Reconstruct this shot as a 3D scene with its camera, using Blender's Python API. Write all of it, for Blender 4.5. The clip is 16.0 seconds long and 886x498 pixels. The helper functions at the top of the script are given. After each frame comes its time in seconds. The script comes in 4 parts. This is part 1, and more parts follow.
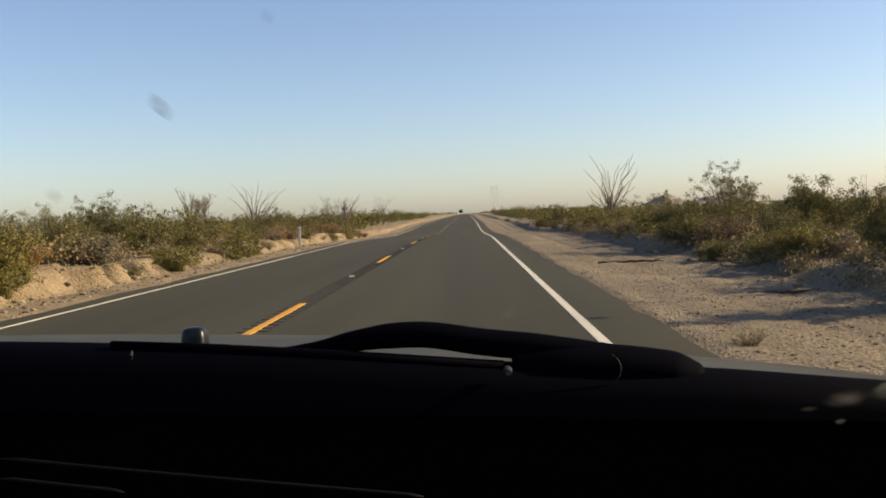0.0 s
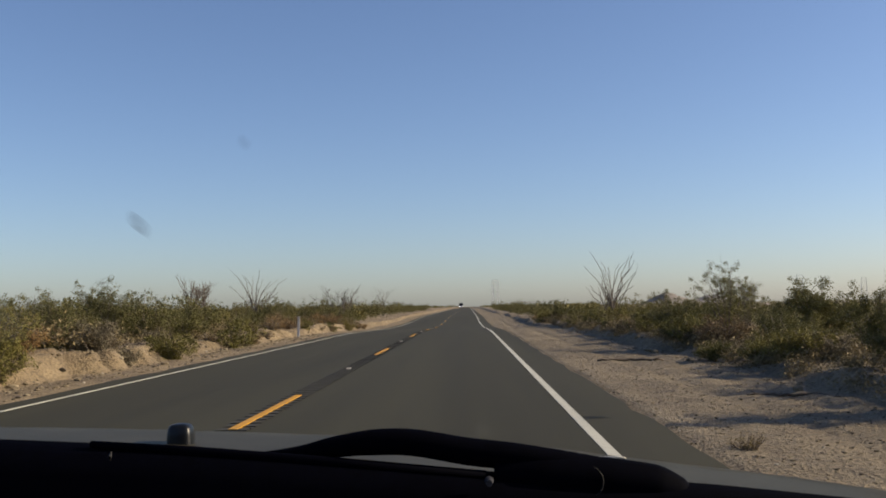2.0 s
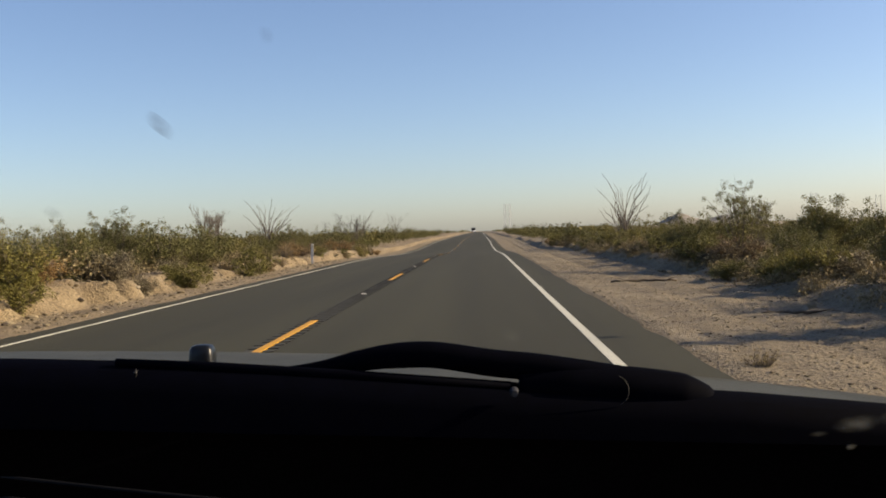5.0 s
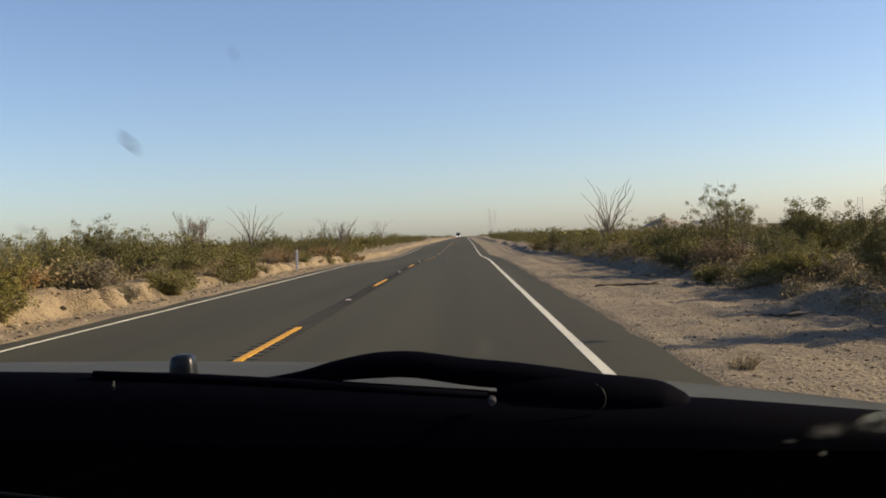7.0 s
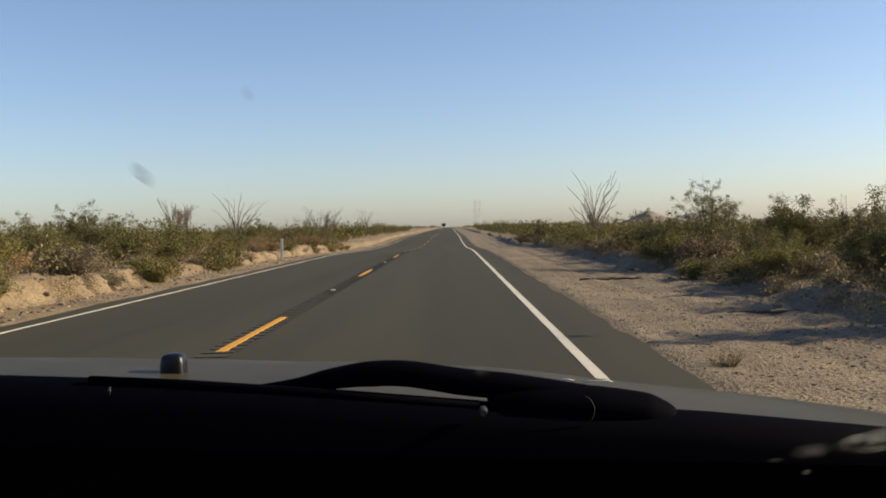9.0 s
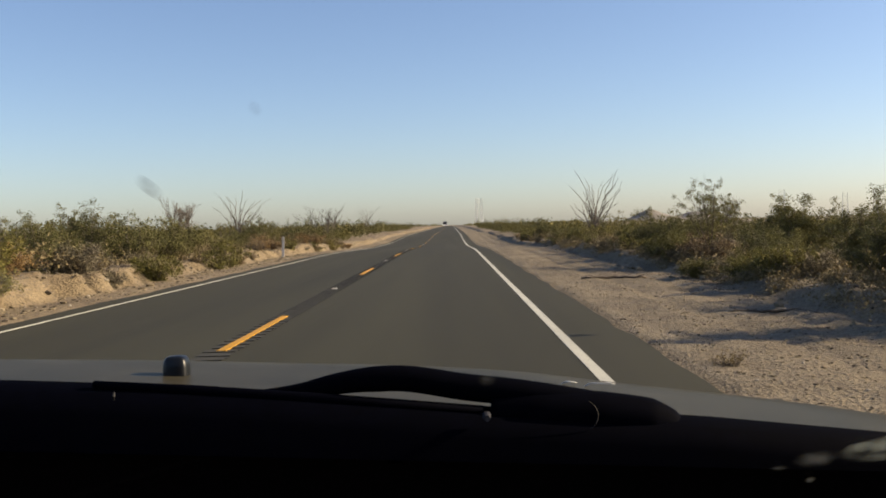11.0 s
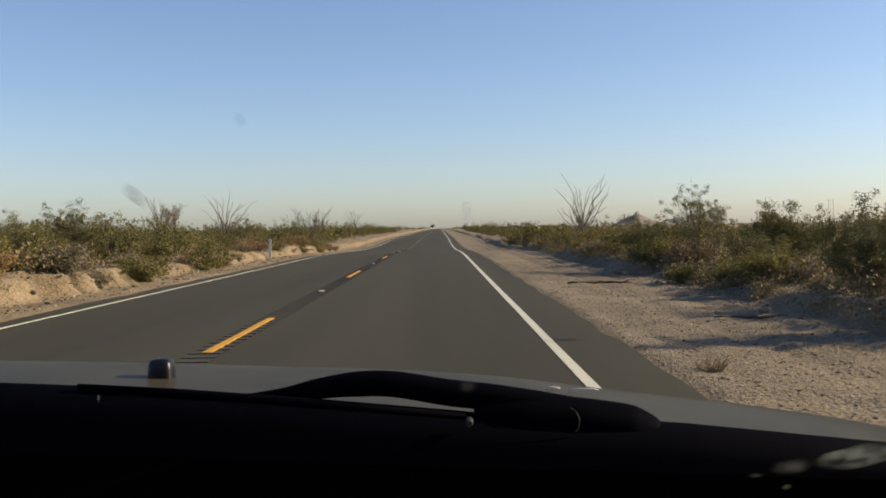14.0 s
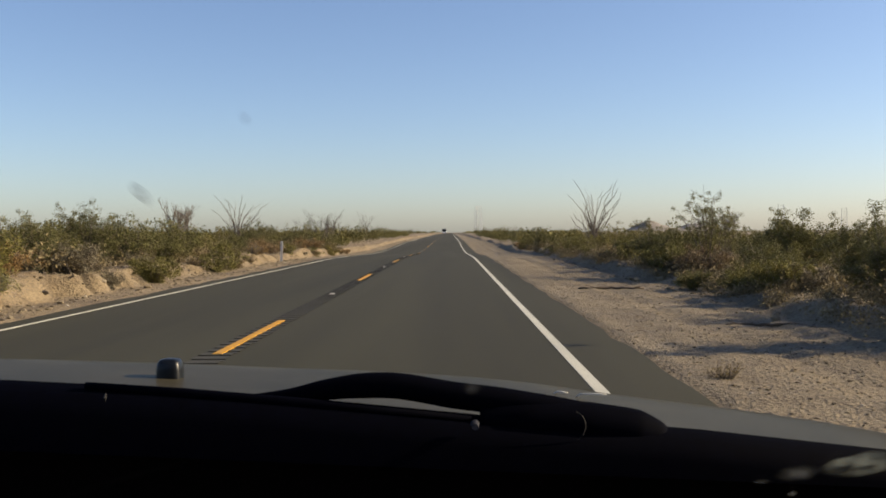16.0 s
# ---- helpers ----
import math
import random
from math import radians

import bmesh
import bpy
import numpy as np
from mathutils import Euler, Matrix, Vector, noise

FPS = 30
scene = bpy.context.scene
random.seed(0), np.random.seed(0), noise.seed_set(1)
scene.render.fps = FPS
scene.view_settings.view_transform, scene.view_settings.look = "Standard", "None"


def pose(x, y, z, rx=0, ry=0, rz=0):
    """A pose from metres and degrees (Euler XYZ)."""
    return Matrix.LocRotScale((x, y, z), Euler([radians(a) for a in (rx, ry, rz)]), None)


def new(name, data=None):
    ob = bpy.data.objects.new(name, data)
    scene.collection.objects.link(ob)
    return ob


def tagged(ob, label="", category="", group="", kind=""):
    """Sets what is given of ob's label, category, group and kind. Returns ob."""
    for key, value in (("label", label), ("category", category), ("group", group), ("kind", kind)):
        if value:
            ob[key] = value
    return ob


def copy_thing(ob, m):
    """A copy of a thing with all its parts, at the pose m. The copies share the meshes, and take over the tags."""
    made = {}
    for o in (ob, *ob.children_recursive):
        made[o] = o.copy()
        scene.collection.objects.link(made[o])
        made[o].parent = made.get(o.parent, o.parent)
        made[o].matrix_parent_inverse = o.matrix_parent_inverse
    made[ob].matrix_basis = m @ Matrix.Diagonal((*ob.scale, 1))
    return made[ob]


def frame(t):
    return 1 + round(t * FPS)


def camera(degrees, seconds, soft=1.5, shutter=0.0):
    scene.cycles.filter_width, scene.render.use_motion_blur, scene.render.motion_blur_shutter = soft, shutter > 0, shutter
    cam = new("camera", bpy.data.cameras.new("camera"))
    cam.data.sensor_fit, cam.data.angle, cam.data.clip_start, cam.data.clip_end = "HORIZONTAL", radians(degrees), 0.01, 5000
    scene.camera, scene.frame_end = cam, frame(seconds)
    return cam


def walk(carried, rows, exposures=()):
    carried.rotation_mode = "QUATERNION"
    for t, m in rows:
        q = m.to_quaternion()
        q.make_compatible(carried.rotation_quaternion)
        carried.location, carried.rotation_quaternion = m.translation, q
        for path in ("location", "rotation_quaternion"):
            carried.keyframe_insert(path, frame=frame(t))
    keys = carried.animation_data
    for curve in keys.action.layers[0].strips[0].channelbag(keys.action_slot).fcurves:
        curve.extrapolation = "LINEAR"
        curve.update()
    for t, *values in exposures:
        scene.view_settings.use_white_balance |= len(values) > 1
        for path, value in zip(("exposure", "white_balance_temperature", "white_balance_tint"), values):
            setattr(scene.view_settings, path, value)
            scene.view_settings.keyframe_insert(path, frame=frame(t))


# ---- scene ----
cam = camera(48.0, 16.0, soft=1.84)

# The view from the passenger side of a car that stands in its lane: road ahead is +y, road surface z = 0.
PATH = [
    (0.0, pose(-0.012, 0.004, 1.112, 88.00, 2.35, 1.41)),
    (0.5, pose(-0.007, 0.010, 1.118, 86.99, 2.58, 1.71)),
    (1.0, pose(-0.003, 0.012, 1.126, 87.97, 2.47, 1.81)),
    (1.5, pose(0.000, 0.010, 1.135, 91.83, 1.26, 1.21)),
    (2.0, pose(0.005, -0.003, 1.127, 93.35, 1.00, 1.42)),
    (2.5, pose(-0.002, -0.007, 1.127, 93.16, 1.11, 1.81)),
    (3.0, pose(0.001, -0.003, 1.125, 91.59, 1.82, 2.08)),
    (3.5, pose(-0.002, 0.007, 1.123, 89.79, 2.17, 2.30)),
    (4.0, pose(-0.004, 0.010, 1.117, 88.96, 1.98, 2.01)),
    (6.5, pose(-0.007, 0.013, 1.112, 89.31, 2.10, 2.37)),
    (7.0, pose(0.003, 0.007, 1.118, 89.32, 2.40, 1.27)),
    (7.5, pose(0.001, 0.010, 1.118, 89.04, 2.44, 1.65)),
    (8.0, pose(-0.006, 0.002, 1.138, 90.05, 1.96, 1.74)),
    (8.5, pose(-0.003, -0.006, 1.145, 89.08, 1.49, 0.48)),
    (9.0, pose(-0.006, -0.009, 1.142, 88.74, 1.50, 0.42)),
    (11.5, pose(-0.010, -0.010, 1.151, 88.56, 1.45, 0.57)),
    (12.0, pose(-0.014, -0.008, 1.151, 88.31, 1.07, 1.37)),
    (12.5, pose(-0.011, -0.016, 1.152, 88.47, 1.10, 0.51)),
    (13.0, pose(-0.010, -0.019, 1.151, 89.17, 0.73, 0.38)),
    (13.5, pose(-0.011, -0.009, 1.154, 89.36, 0.89, 0.82)),
    (14.0, pose(-0.005, -0.019, 1.154, 88.81, 0.94, -0.22)),
    (14.5, pose(-0.004, -0.011, 1.153, 88.74, 0.47, 1.21)),
    (15.0, pose(-0.005, -0.015, 1.150, 89.36, 0.29, 0.91)),
    (15.5, pose(-0.005, -0.012, 1.153, 89.00, 0.53, 0.85)),
    (16.0, pose(-0.001, -0.019, 1.152, 89.06, 0.37, 0.44)),
]
EXPOSURES = [(t, s + 1.03, k + 560, 19) for t, s, k in
             ((0.0, -0.05, 7100), (0.5, -0.02, 7050), (1.0, -0.1, 6850), (1.5, -0.38, 6430), (2.0, -0.5, 6180), (2.5, -0.55, 6060),
              (3.0, -0.44, 6300), (3.5, -0.27, 6500), (4.0, -0.17, 6600), (6.5, -0.19, 6650), (7.5, -0.19, 6600), (8.5, -0.2, 6550),
              (9.0, -0.18, 6650), (11.5, -0.16, 6650), (13.0, -0.2, 6550), (15.0, -0.22, 6550), (16.0, -0.22, 6520))]
walk(cam, PATH, EXPOSURES)

# ---- world and sun ----
SUN_ELEVATION, SUN_ROTATION = radians(24), radians(85)
world = bpy.data.worlds.new("desert_sky")
scene.world = world
world.use_nodes = True
wn = world.node_tree.nodes
sky = wn.new("ShaderNodeTexSky")
sky.sky_type = "NISHITA"
sky.sun_disc = False
sky.sun_elevation, sky.sun_rotation = SUN_ELEVATION, SUN_ROTATION
sky.air_density, sky.dust_density, sky.ozone_density, sky.altitude = 1.0, 1.8, 4.2, 1000
wn["Background"].inputs["Strength"].default_value = 0.095
world.node_tree.links.new(sky.outputs["Color"], wn["Background"].inputs["Color"])

sun_data = bpy.data.lights.new("sun", "SUN")
sun_data.energy, sun_data.angle, sun_data.color = 5.0, radians(0.6), (1.0, 0.88, 0.62)
sun = new("sun", sun_data)
toward = Vector((math.sin(SUN_ROTATION) * math.cos(SUN_ELEVATION), math.cos(SUN_ROTATION) * math.cos(SUN_ELEVATION), math.sin(SUN_ELEVATION)))
sun.rotation_euler = toward.to_track_quat("Z", "Y").to_euler()
sun.location = (40, 10, 30)


# ---- materials ----
def material(name, rough=0.8, metal=0.0):
    m = bpy.data.materials.new(name)
    m.use_nodes = True
    b = m.node_tree.nodes["Principled BSDF"]
    b.inputs["Roughness"].default_value, b.inputs["Metallic"].default_value = rough, metal
    return m, m.node_tree.nodes, m.node_tree.links, b


def noise_node(nodes, links, scale, detail=4, rough=0.6, coords="Object", stretch=None):
    tc = nodes.new("ShaderNodeTexCoord")
    n = nodes.new("ShaderNodeTexNoise")
    n.inputs["Scale"].default_value, n.inputs["Detail"].default_value, n.inputs["Roughness"].default_value = scale, detail, rough
    if stretch:
        mp = nodes.new("ShaderNodeMapping")
        mp.inputs["Scale"].default_value = stretch
        links.new(tc.outputs[coords], mp.inputs["Vector"])
        links.new(mp.outputs["Vector"], n.inputs["Vector"])
    else:
        links.new(tc.outputs[coords], n.inputs["Vector"])
    return n


def ramp(nodes, links, source, stops):
    r = nodes.new("ShaderNodeValToRGB")
    e = r.color_ramp.elements
    while len(e) < len(stops):
        e.new(0.5)
    for el, (p, c) in zip(e, stops):
        el.position, el.color = p, (*c, 1)
    links.new(source, r.inputs["Fac"])
    return r


def mix(nodes, links, a, b, fac, kind="MIX"):
    m = nodes.new("ShaderNodeMix")
    m.data_type, m.blend_type = "RGBA", kind
    for sock, v in ((m.inputs[0], fac), (m.inputs[6], a), (m.inputs[7], b)):
        if isinstance(v, (int, float)):
            sock.default_value = v
        elif isinstance(v, tuple):
            sock.default_value = (*v, 1)
        else:
            links.new(v, sock)
    return m.outputs[2]


def bump(nodes, links, b, height, strength, distance):
    n = nodes.new("ShaderNodeBump")
    n.inputs["Strength"].default_value, n.inputs["Distance"].default_value = strength, distance
    links.new(height, n.inputs["Height"])
    links.new(n.outputs["Normal"], b.inputs["Normal"])


def mat_asphalt(name, dark, light, grain=90, gloss=0.5):
    m, n, l, b = material(name, 0.86)
    b.inputs["Specular IOR Level"].default_value = gloss
    fine = noise_node(n, l, grain, 3, 0.7)
    wide = noise_node(n, l, 0.9, 5, 0.6, stretch=(1.0, 0.03, 1.0))
    c = ramp(n, l, wide.outputs["Fac"], [(0.3, dark), (0.72, light)])
    g = ramp(n, l, fine.outputs["Fac"], [(0.3, (0.72, 0.72, 0.72)), (0.7, (1.25, 1.24, 1.22))])
    l.new(mix(n, l, c.outputs["Color"], g.outputs["Color"], 1.0, "MULTIPLY"), b.inputs["Base Color"])
    bump(n, l, b, fine.outputs["Fac"], 0.5, 0.004)
    return m


def mat_paint(name, colour, worn):
    m, n, l, b = material(name, 0.65)
    chips = noise_node(n, l, 26, 5, 0.75)
    wide = noise_node(n, l, 1.5, 3)
    c = ramp(n, l, chips.outputs["Fac"], [(0.30, worn), (0.40, colour)])
    w = ramp(n, l, wide.outputs["Fac"], [(0.3, (0.82, 0.82, 0.82)), (0.7, (1, 1, 1))])
    l.new(mix(n, l, c.outputs["Color"], w.outputs["Color"], 1.0, "MULTIPLY"), b.inputs["Base Color"])
    bump(n, l, b, chips.outputs["Fac"], 0.3, 0.003)
    return m


def mat_soil(name):
    m, n, l, b = material(name, 0.95)
    pebbles = n.new("ShaderNodeTexVoronoi")
    tc = n.new("ShaderNodeTexCoord")
    l.new(tc.outputs["Object"], pebbles.inputs["Vector"])
    pebbles.inputs["Scale"].default_value = 27
    fine = noise_node(n, l, 30, 5, 0.7)
    patch = noise_node(n, l, 0.55, 6, 0.62)
    tracks = noise_node(n, l, 0.9, 4, 0.6, stretch=(2.2, 0.18, 1))
    base = ramp(n, l, patch.outputs["Fac"], [(0.28, (0.1115, 0.083, 0.0515)), (0.5, (0.1795, 0.1365, 0.0815)), (0.72, (0.249, 0.193, 0.1165))])
    place, side = n.new("ShaderNodeSeparateXYZ"), n.new("ShaderNodeMapRange")
    l.new(tc.outputs["Object"], place.inputs[0])
    l.new(place.outputs["X"], side.inputs[0])
    for i, v in ((1, 0.0), (2, 2.0), (3, 0.0), (4, 0.62)):
        side.inputs[i].default_value = v
    gravel = ramp(n, l, patch.outputs["Fac"], [(0.28, (0.0985, 0.0808, 0.0555)), (0.5, (0.1412, 0.1168, 0.081)), (0.72, (0.19, 0.158, 0.111))])
    sand = mix(n, l, base.outputs["Color"], gravel.outputs["Color"], side.outputs[0])
    tr = ramp(n, l, tracks.outputs["Fac"], [(0.35, (0.8, 0.79, 0.78)), (0.65, (1.1, 1.1, 1.1))])
    one = mix(n, l, sand, tr.outputs["Color"], 1.0, "MULTIPLY")
    pb = ramp(n, l, pebbles.outputs["Color"], [(0.15, (0.62, 0.6, 0.58)), (0.5, (1, 1, 1)), (0.9, (1.35, 1.33, 1.3))])
    two = mix(n, l, one, pb.outputs["Color"], 0.9, "MULTIPLY")
    gr = ramp(n, l, fine.outputs["Fac"], [(0.3, (0.75, 0.74, 0.72)), (0.7, (1.18, 1.17, 1.15))])
    l.new(mix(n, l, two, gr.outputs["Color"], 1.0, "MULTIPLY"), b.inputs["Base Color"])
    add = n.new("ShaderNodeMath")
    l.new(fine.outputs["Fac"], add.inputs[0])
    l.new(pebbles.outputs["Distance"], add.inputs[1])
    bump(n, l, b, add.outputs[0], 0.7, 0.03)
    return m


def mat_stone(name):
    m, n, l, b = material(name, 0.9)
    geo = n.new("ShaderNodeNewGeometry")
    c = ramp(n, l, geo.outputs["Random Per Island"], [(0.0, (0.055, 0.041, 0.027)), (0.3, (0.11, 0.084, 0.052)), (0.6, (0.1709, 0.1317, 0.07832)), (0.92, (0.235, 0.1887, 0.1175)), (1.0, (0.3702, 0.3275, 0.2563))])
    f = noise_node(n, l, 40, 4)
    g = ramp(n, l, f.outputs["Fac"], [(0.3, (0.75, 0.75, 0.75)), (0.7, (1.15, 1.15, 1.15))])
    l.new(mix(n, l, c.outputs["Color"], g.outputs["Color"], 1.0, "MULTIPLY"), b.inputs["Base Color"])
    bump(n, l, b, f.outputs["Fac"], 0.4, 0.01)
    return m


def mat_leaf(name, dark, mid, light, through_amount=0.3):
    m, n, l, b = material(name, 0.6)
    geo, info = n.new("ShaderNodeNewGeometry"), n.new("ShaderNodeObjectInfo")
    c = ramp(n, l, geo.outputs["Random Per Island"], [(0.0, dark), (0.5, mid), (1.0, light)])
    o = ramp(n, l, info.outputs["Random"], [(0.0, (0.78, 0.8, 0.85)), (0.6, (1, 1, 1)), (1.0, (1.28, 1.16, 0.9))])
    col = mix(n, l, c.outputs["Color"], o.outputs["Color"], 1.0, "MULTIPLY")
    l.new(col, b.inputs["Base Color"])
    b.inputs["Specular IOR Level"].default_value = 0.12
    tr = n.new("ShaderNodeBsdfTranslucent")
    l.new(col, tr.inputs["Color"])
    ms = n.new("ShaderNodeMixShader")
    ms.inputs[0].default_value = through_amount
    l.new(b.outputs[0], ms.inputs[1])
    l.new(tr.outputs[0], ms.inputs[2])
    l.new(ms.outputs[0], n["Material Output"].inputs["Surface"])
    return m


def mat_simple(name, colour, rough, metal=0.0, vary=0.2, scale=8.0, relief=0.0, coat=0.0, gloss=0.5):
    m, n, l, b = material(name, rough, metal)
    f = noise_node(n, l, scale, 5, 0.65)
    lo, hi = tuple(c * (1 - vary) for c in colour), tuple(min(1, c * (1 + vary)) for c in colour)
    c = ramp(n, l, f.outputs["Fac"], [(0.3, lo), (0.7, hi)])
    l.new(c.outputs["Color"], b.inputs["Base Color"])
    b.inputs["Coat Weight"].default_value, b.inputs["Coat Roughness"].default_value = coat, 0.12
    b.inputs["Specular IOR Level"].default_value = gloss
    if relief:
        bump(n, l, b, f.outputs["Fac"], 0.5, relief)
    return m


def mat_glass(name):
    m, n, l, b = material(name, 0.02)
    n.remove(b)
    clear, shine, fr, ms = n.new("ShaderNodeBsdfTransparent"), n.new("ShaderNodeBsdfGlossy"), n.new("ShaderNodeFresnel"), n.new("ShaderNodeMixShader")
    clear.inputs["Color"].default_value = (0.985, 0.995, 0.99, 1)
    shine.inputs["Roughness"].default_value = 0.02
    fr.inputs["IOR"].default_value = 1.12
    l.new(fr.outputs[0], ms.inputs[0])
    l.new(clear.outputs[0], ms.inputs[1])
    l.new(shine.outputs[0], ms.inputs[2])
    l.new(ms.outputs[0], n["Material Output"].inputs["Surface"])
    return m


def mat_smear(name, colour, amount, scale, low, high):
    """A thin film on glass: uneven, mostly clear."""
    m, n, l, b = material(name, 0.9)
    b.inputs["Base Color"].default_value = (*colour, 1)
    tc, sub, ln = n.new("ShaderNodeTexCoord"), n.new("ShaderNodeVectorMath"), n.new("ShaderNodeVectorMath")
    sub.operation, ln.operation = "SUBTRACT", "LENGTH"
    sub.inputs[1].default_value = (0.5, 0.5, 0.5)
    l.new(tc.outputs["Generated"], sub.inputs[0])
    sc = n.new("ShaderNodeVectorMath")
    sc.operation = "MULTIPLY"
    sc.inputs[1].default_value = (1, 1, 0)
    l.new(sub.outputs[0], sc.inputs[0])
    l.new(sc.outputs[0], ln.inputs[0])
    edge = n.new("ShaderNodeMapRange")
    edge.interpolation_type = "SMOOTHSTEP"
    for i, v in ((1, 0.5), (2, 0.08), (3, 0.0), (4, 1.0)):
        edge.inputs[i].default_value = v
    l.new(ln.outputs["Value"], edge.inputs[0])
    f = noise_node(n, l, scale, 4, 0.6)
    g = n.new("ShaderNodeMapRange")
    for i, v in ((1, low), (2, high), (3, 0.0), (4, amount)):
        g.inputs[i].default_value = v
    l.new(f.outputs["Fac"], g.inputs[0])
    mul = n.new("ShaderNodeMath")
    mul.operation = "MULTIPLY"
    l.new(edge.outputs[0], mul.inputs[0])
    l.new(g.outputs[0], mul.inputs[1])
    clear, thin, both, film = n.new("ShaderNodeBsdfTransparent"), n.new("ShaderNodeBsdfTranslucent"), n.new("ShaderNodeMixShader"), n.new("ShaderNodeMixShader")
    thin.inputs["Color"].default_value = (*colour, 1)
    both.inputs[0].default_value = 0.6
    l.new(b.outputs[0], both.inputs[1])
    l.new(thin.outputs[0], both.inputs[2])
    l.new(mul.outputs[0], film.inputs[0])
    l.new(clear.outputs[0], film.inputs[1])
    l.new(both.outputs[0], film.inputs[2])
    l.new(film.outputs[0], n["Material Output"].inputs["Surface"])
    return m


ASPHALT = mat_asphalt("asphalt", (0.0202, 0.0192, 0.0106), (0.0388, 0.0369, 0.0208), gloss=0.24)
RIDGE = mat_asphalt("ridge_asphalt", (0.022, 0.021, 0.0145), (0.036, 0.034, 0.0235), gloss=0.4)
SEALED = mat_asphalt("sealed_asphalt", (0.018, 0.0172, 0.0128), (0.03, 0.0283, 0.021), gloss=0.35)
WHITE_PAINT = mat_paint("white_road_paint", (0.5, 0.487, 0.402), (0.2563, 0.2456, 0.1994))
YELLOW_PAINT = mat_paint("yellow_road_paint", (0.4984, 0.2456, 0.00712), (0.299, 0.1638, 0.02136))
SOIL = mat_soil("desert_soil")
STONE = mat_stone("desert_stone")
CREOSOTE = mat_leaf("creosote_leaf", (0.083, 0.081, 0.029), (0.115, 0.109, 0.039), (0.156, 0.141, 0.053), 0.22)
DRYLEAF = mat_leaf("grey_dry_leaf", (0.08544, 0.0712, 0.04628), (0.1424, 0.121, 0.07832), (0.2136, 0.1816, 0.1175), 0.15)
STRAW = mat_leaf("straw_grass", (0.126, 0.09, 0.036), (0.192, 0.141, 0.057), (0.252, 0.198, 0.09), 0.3)
RUSTLEAF = mat_leaf("rust_dry_leaf", (0.1139, 0.0712, 0.03702), (0.1851, 0.1246, 0.06408), (0.2563, 0.1816, 0.09612), 0.15)
YELLOWLEAF = mat_leaf("yellow_green_leaf", (0.089, 0.08366, 0.02492), (0.137, 0.125, 0.036), (0.183, 0.159, 0.052), 0.18)
FARLEAF = mat_leaf("far_scrub_leaf", (0.06052, 0.05838, 0.01994), (0.1068, 0.09826, 0.03275), (0.178, 0.1531, 0.05838), 0.14)
BARK = mat_simple("grey_bark", (0.121, 0.09612, 0.0712), 0.9, vary=0.35, scale=20)
OCOTILLO_BARK = mat_simple("ocotillo_bark", (0.1068, 0.089, 0.0712), 0.9, vary=0.3, scale=30)
DEADWOOD = mat_simple("dead_wood", (0.0712, 0.04984, 0.03204), 0.9, vary=0.4, scale=25, relief=0.01)
STEEL = mat_simple("galvanised_steel", (0.4272, 0.4343, 0.4414), 0.6, 0.1, 0.1, 3)
HILL = mat_simple("bare_hill", (0.19, 0.17, 0.145), 0.95, vary=0.3, scale=0.012)
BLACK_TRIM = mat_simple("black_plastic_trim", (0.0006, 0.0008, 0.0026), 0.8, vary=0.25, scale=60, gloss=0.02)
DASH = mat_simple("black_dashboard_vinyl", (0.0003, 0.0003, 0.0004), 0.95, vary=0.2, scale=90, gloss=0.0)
# lighter grey that paints the highlight on the dashboard's ridge lines
SEAM_HIGHLIGHT = mat_simple("grey_dash_seam_highlight", (0.0035, 0.0035, 0.004), 0.8, vary=0.4, scale=14, gloss=0.1)
RUBBER = mat_simple("black_rubber", (0.005, 0.0058, 0.0068), 0.38, vary=0.2, scale=40, gloss=0.34)
CAR_PAINT = mat_simple("stone_grey_car_paint", (0.043, 0.0385, 0.0262), 0.5, 0.0, 0.25, 4, gloss=0.02, coat=0.075)
LINING = mat_simple("dark_headliner", (0.01, 0.01, 0.01), 0.95, vary=0.2, scale=50, gloss=0.0)
CHROME = mat_simple("bright_nut_metal", (0.022, 0.023, 0.03), 0.55, 0.2, 0.1, 60)
WORN = mat_simple("worn_grey_metal", (0.0024, 0.0024, 0.0034), 0.75, 0.1, 0.2, 60)
GLASS = mat_glass("windscreen_glass")
DARK_SPOT = mat_smear("dark_dirt_spot", (0.07, 0.075, 0.09), 0.36, 60, 0.2, 0.6)
FAINT_SPOT = mat_smear("faint_dirt_spot", (0.07, 0.075, 0.09), 0.16, 60, 0.2, 0.6)
FAINT_FILM = mat_smear("faint_pale_film", (0.6, 0.62, 0.56), 0.12, 60, 0.25, 0.7)
THIN_FILM = mat_smear("thin_pale_film", (0.6, 0.62, 0.56), 0.045, 60, 0.25, 0.7)
PALE_FILM = mat_smear("pale_glass_film", (0.5, 0.55, 0.47), 0.55, 40, 0.3, 0.72)
MARKER = mat_simple("pale_marker_ceramic", (0.4414, 0.413, 0.3418), 0.4, 0, 0.15, 60)
POST_WHITE = mat_simple("white_marker_post", (0.5126, 0.5055, 0.4842), 0.6, 0, 0.1, 20)
HEADLAMP = mat_simple("lit_headlamp", (0.85, 0.85, 0.8), 0.3, 0, 0.05, 10)
HEADLAMP.node_tree.nodes["Principled BSDF"].inputs["Emission Color"].default_value = (1.0, 0.97, 0.9, 1)
HEADLAMP.node_tree.nodes["Principled BSDF"].inputs["Emission Strength"].default_value = 1.6
TRUCK_PAINT = mat_simple("dark_truck_paint", (0.07, 0.07, 0.075), 0.4, 0, 0.2, 2)
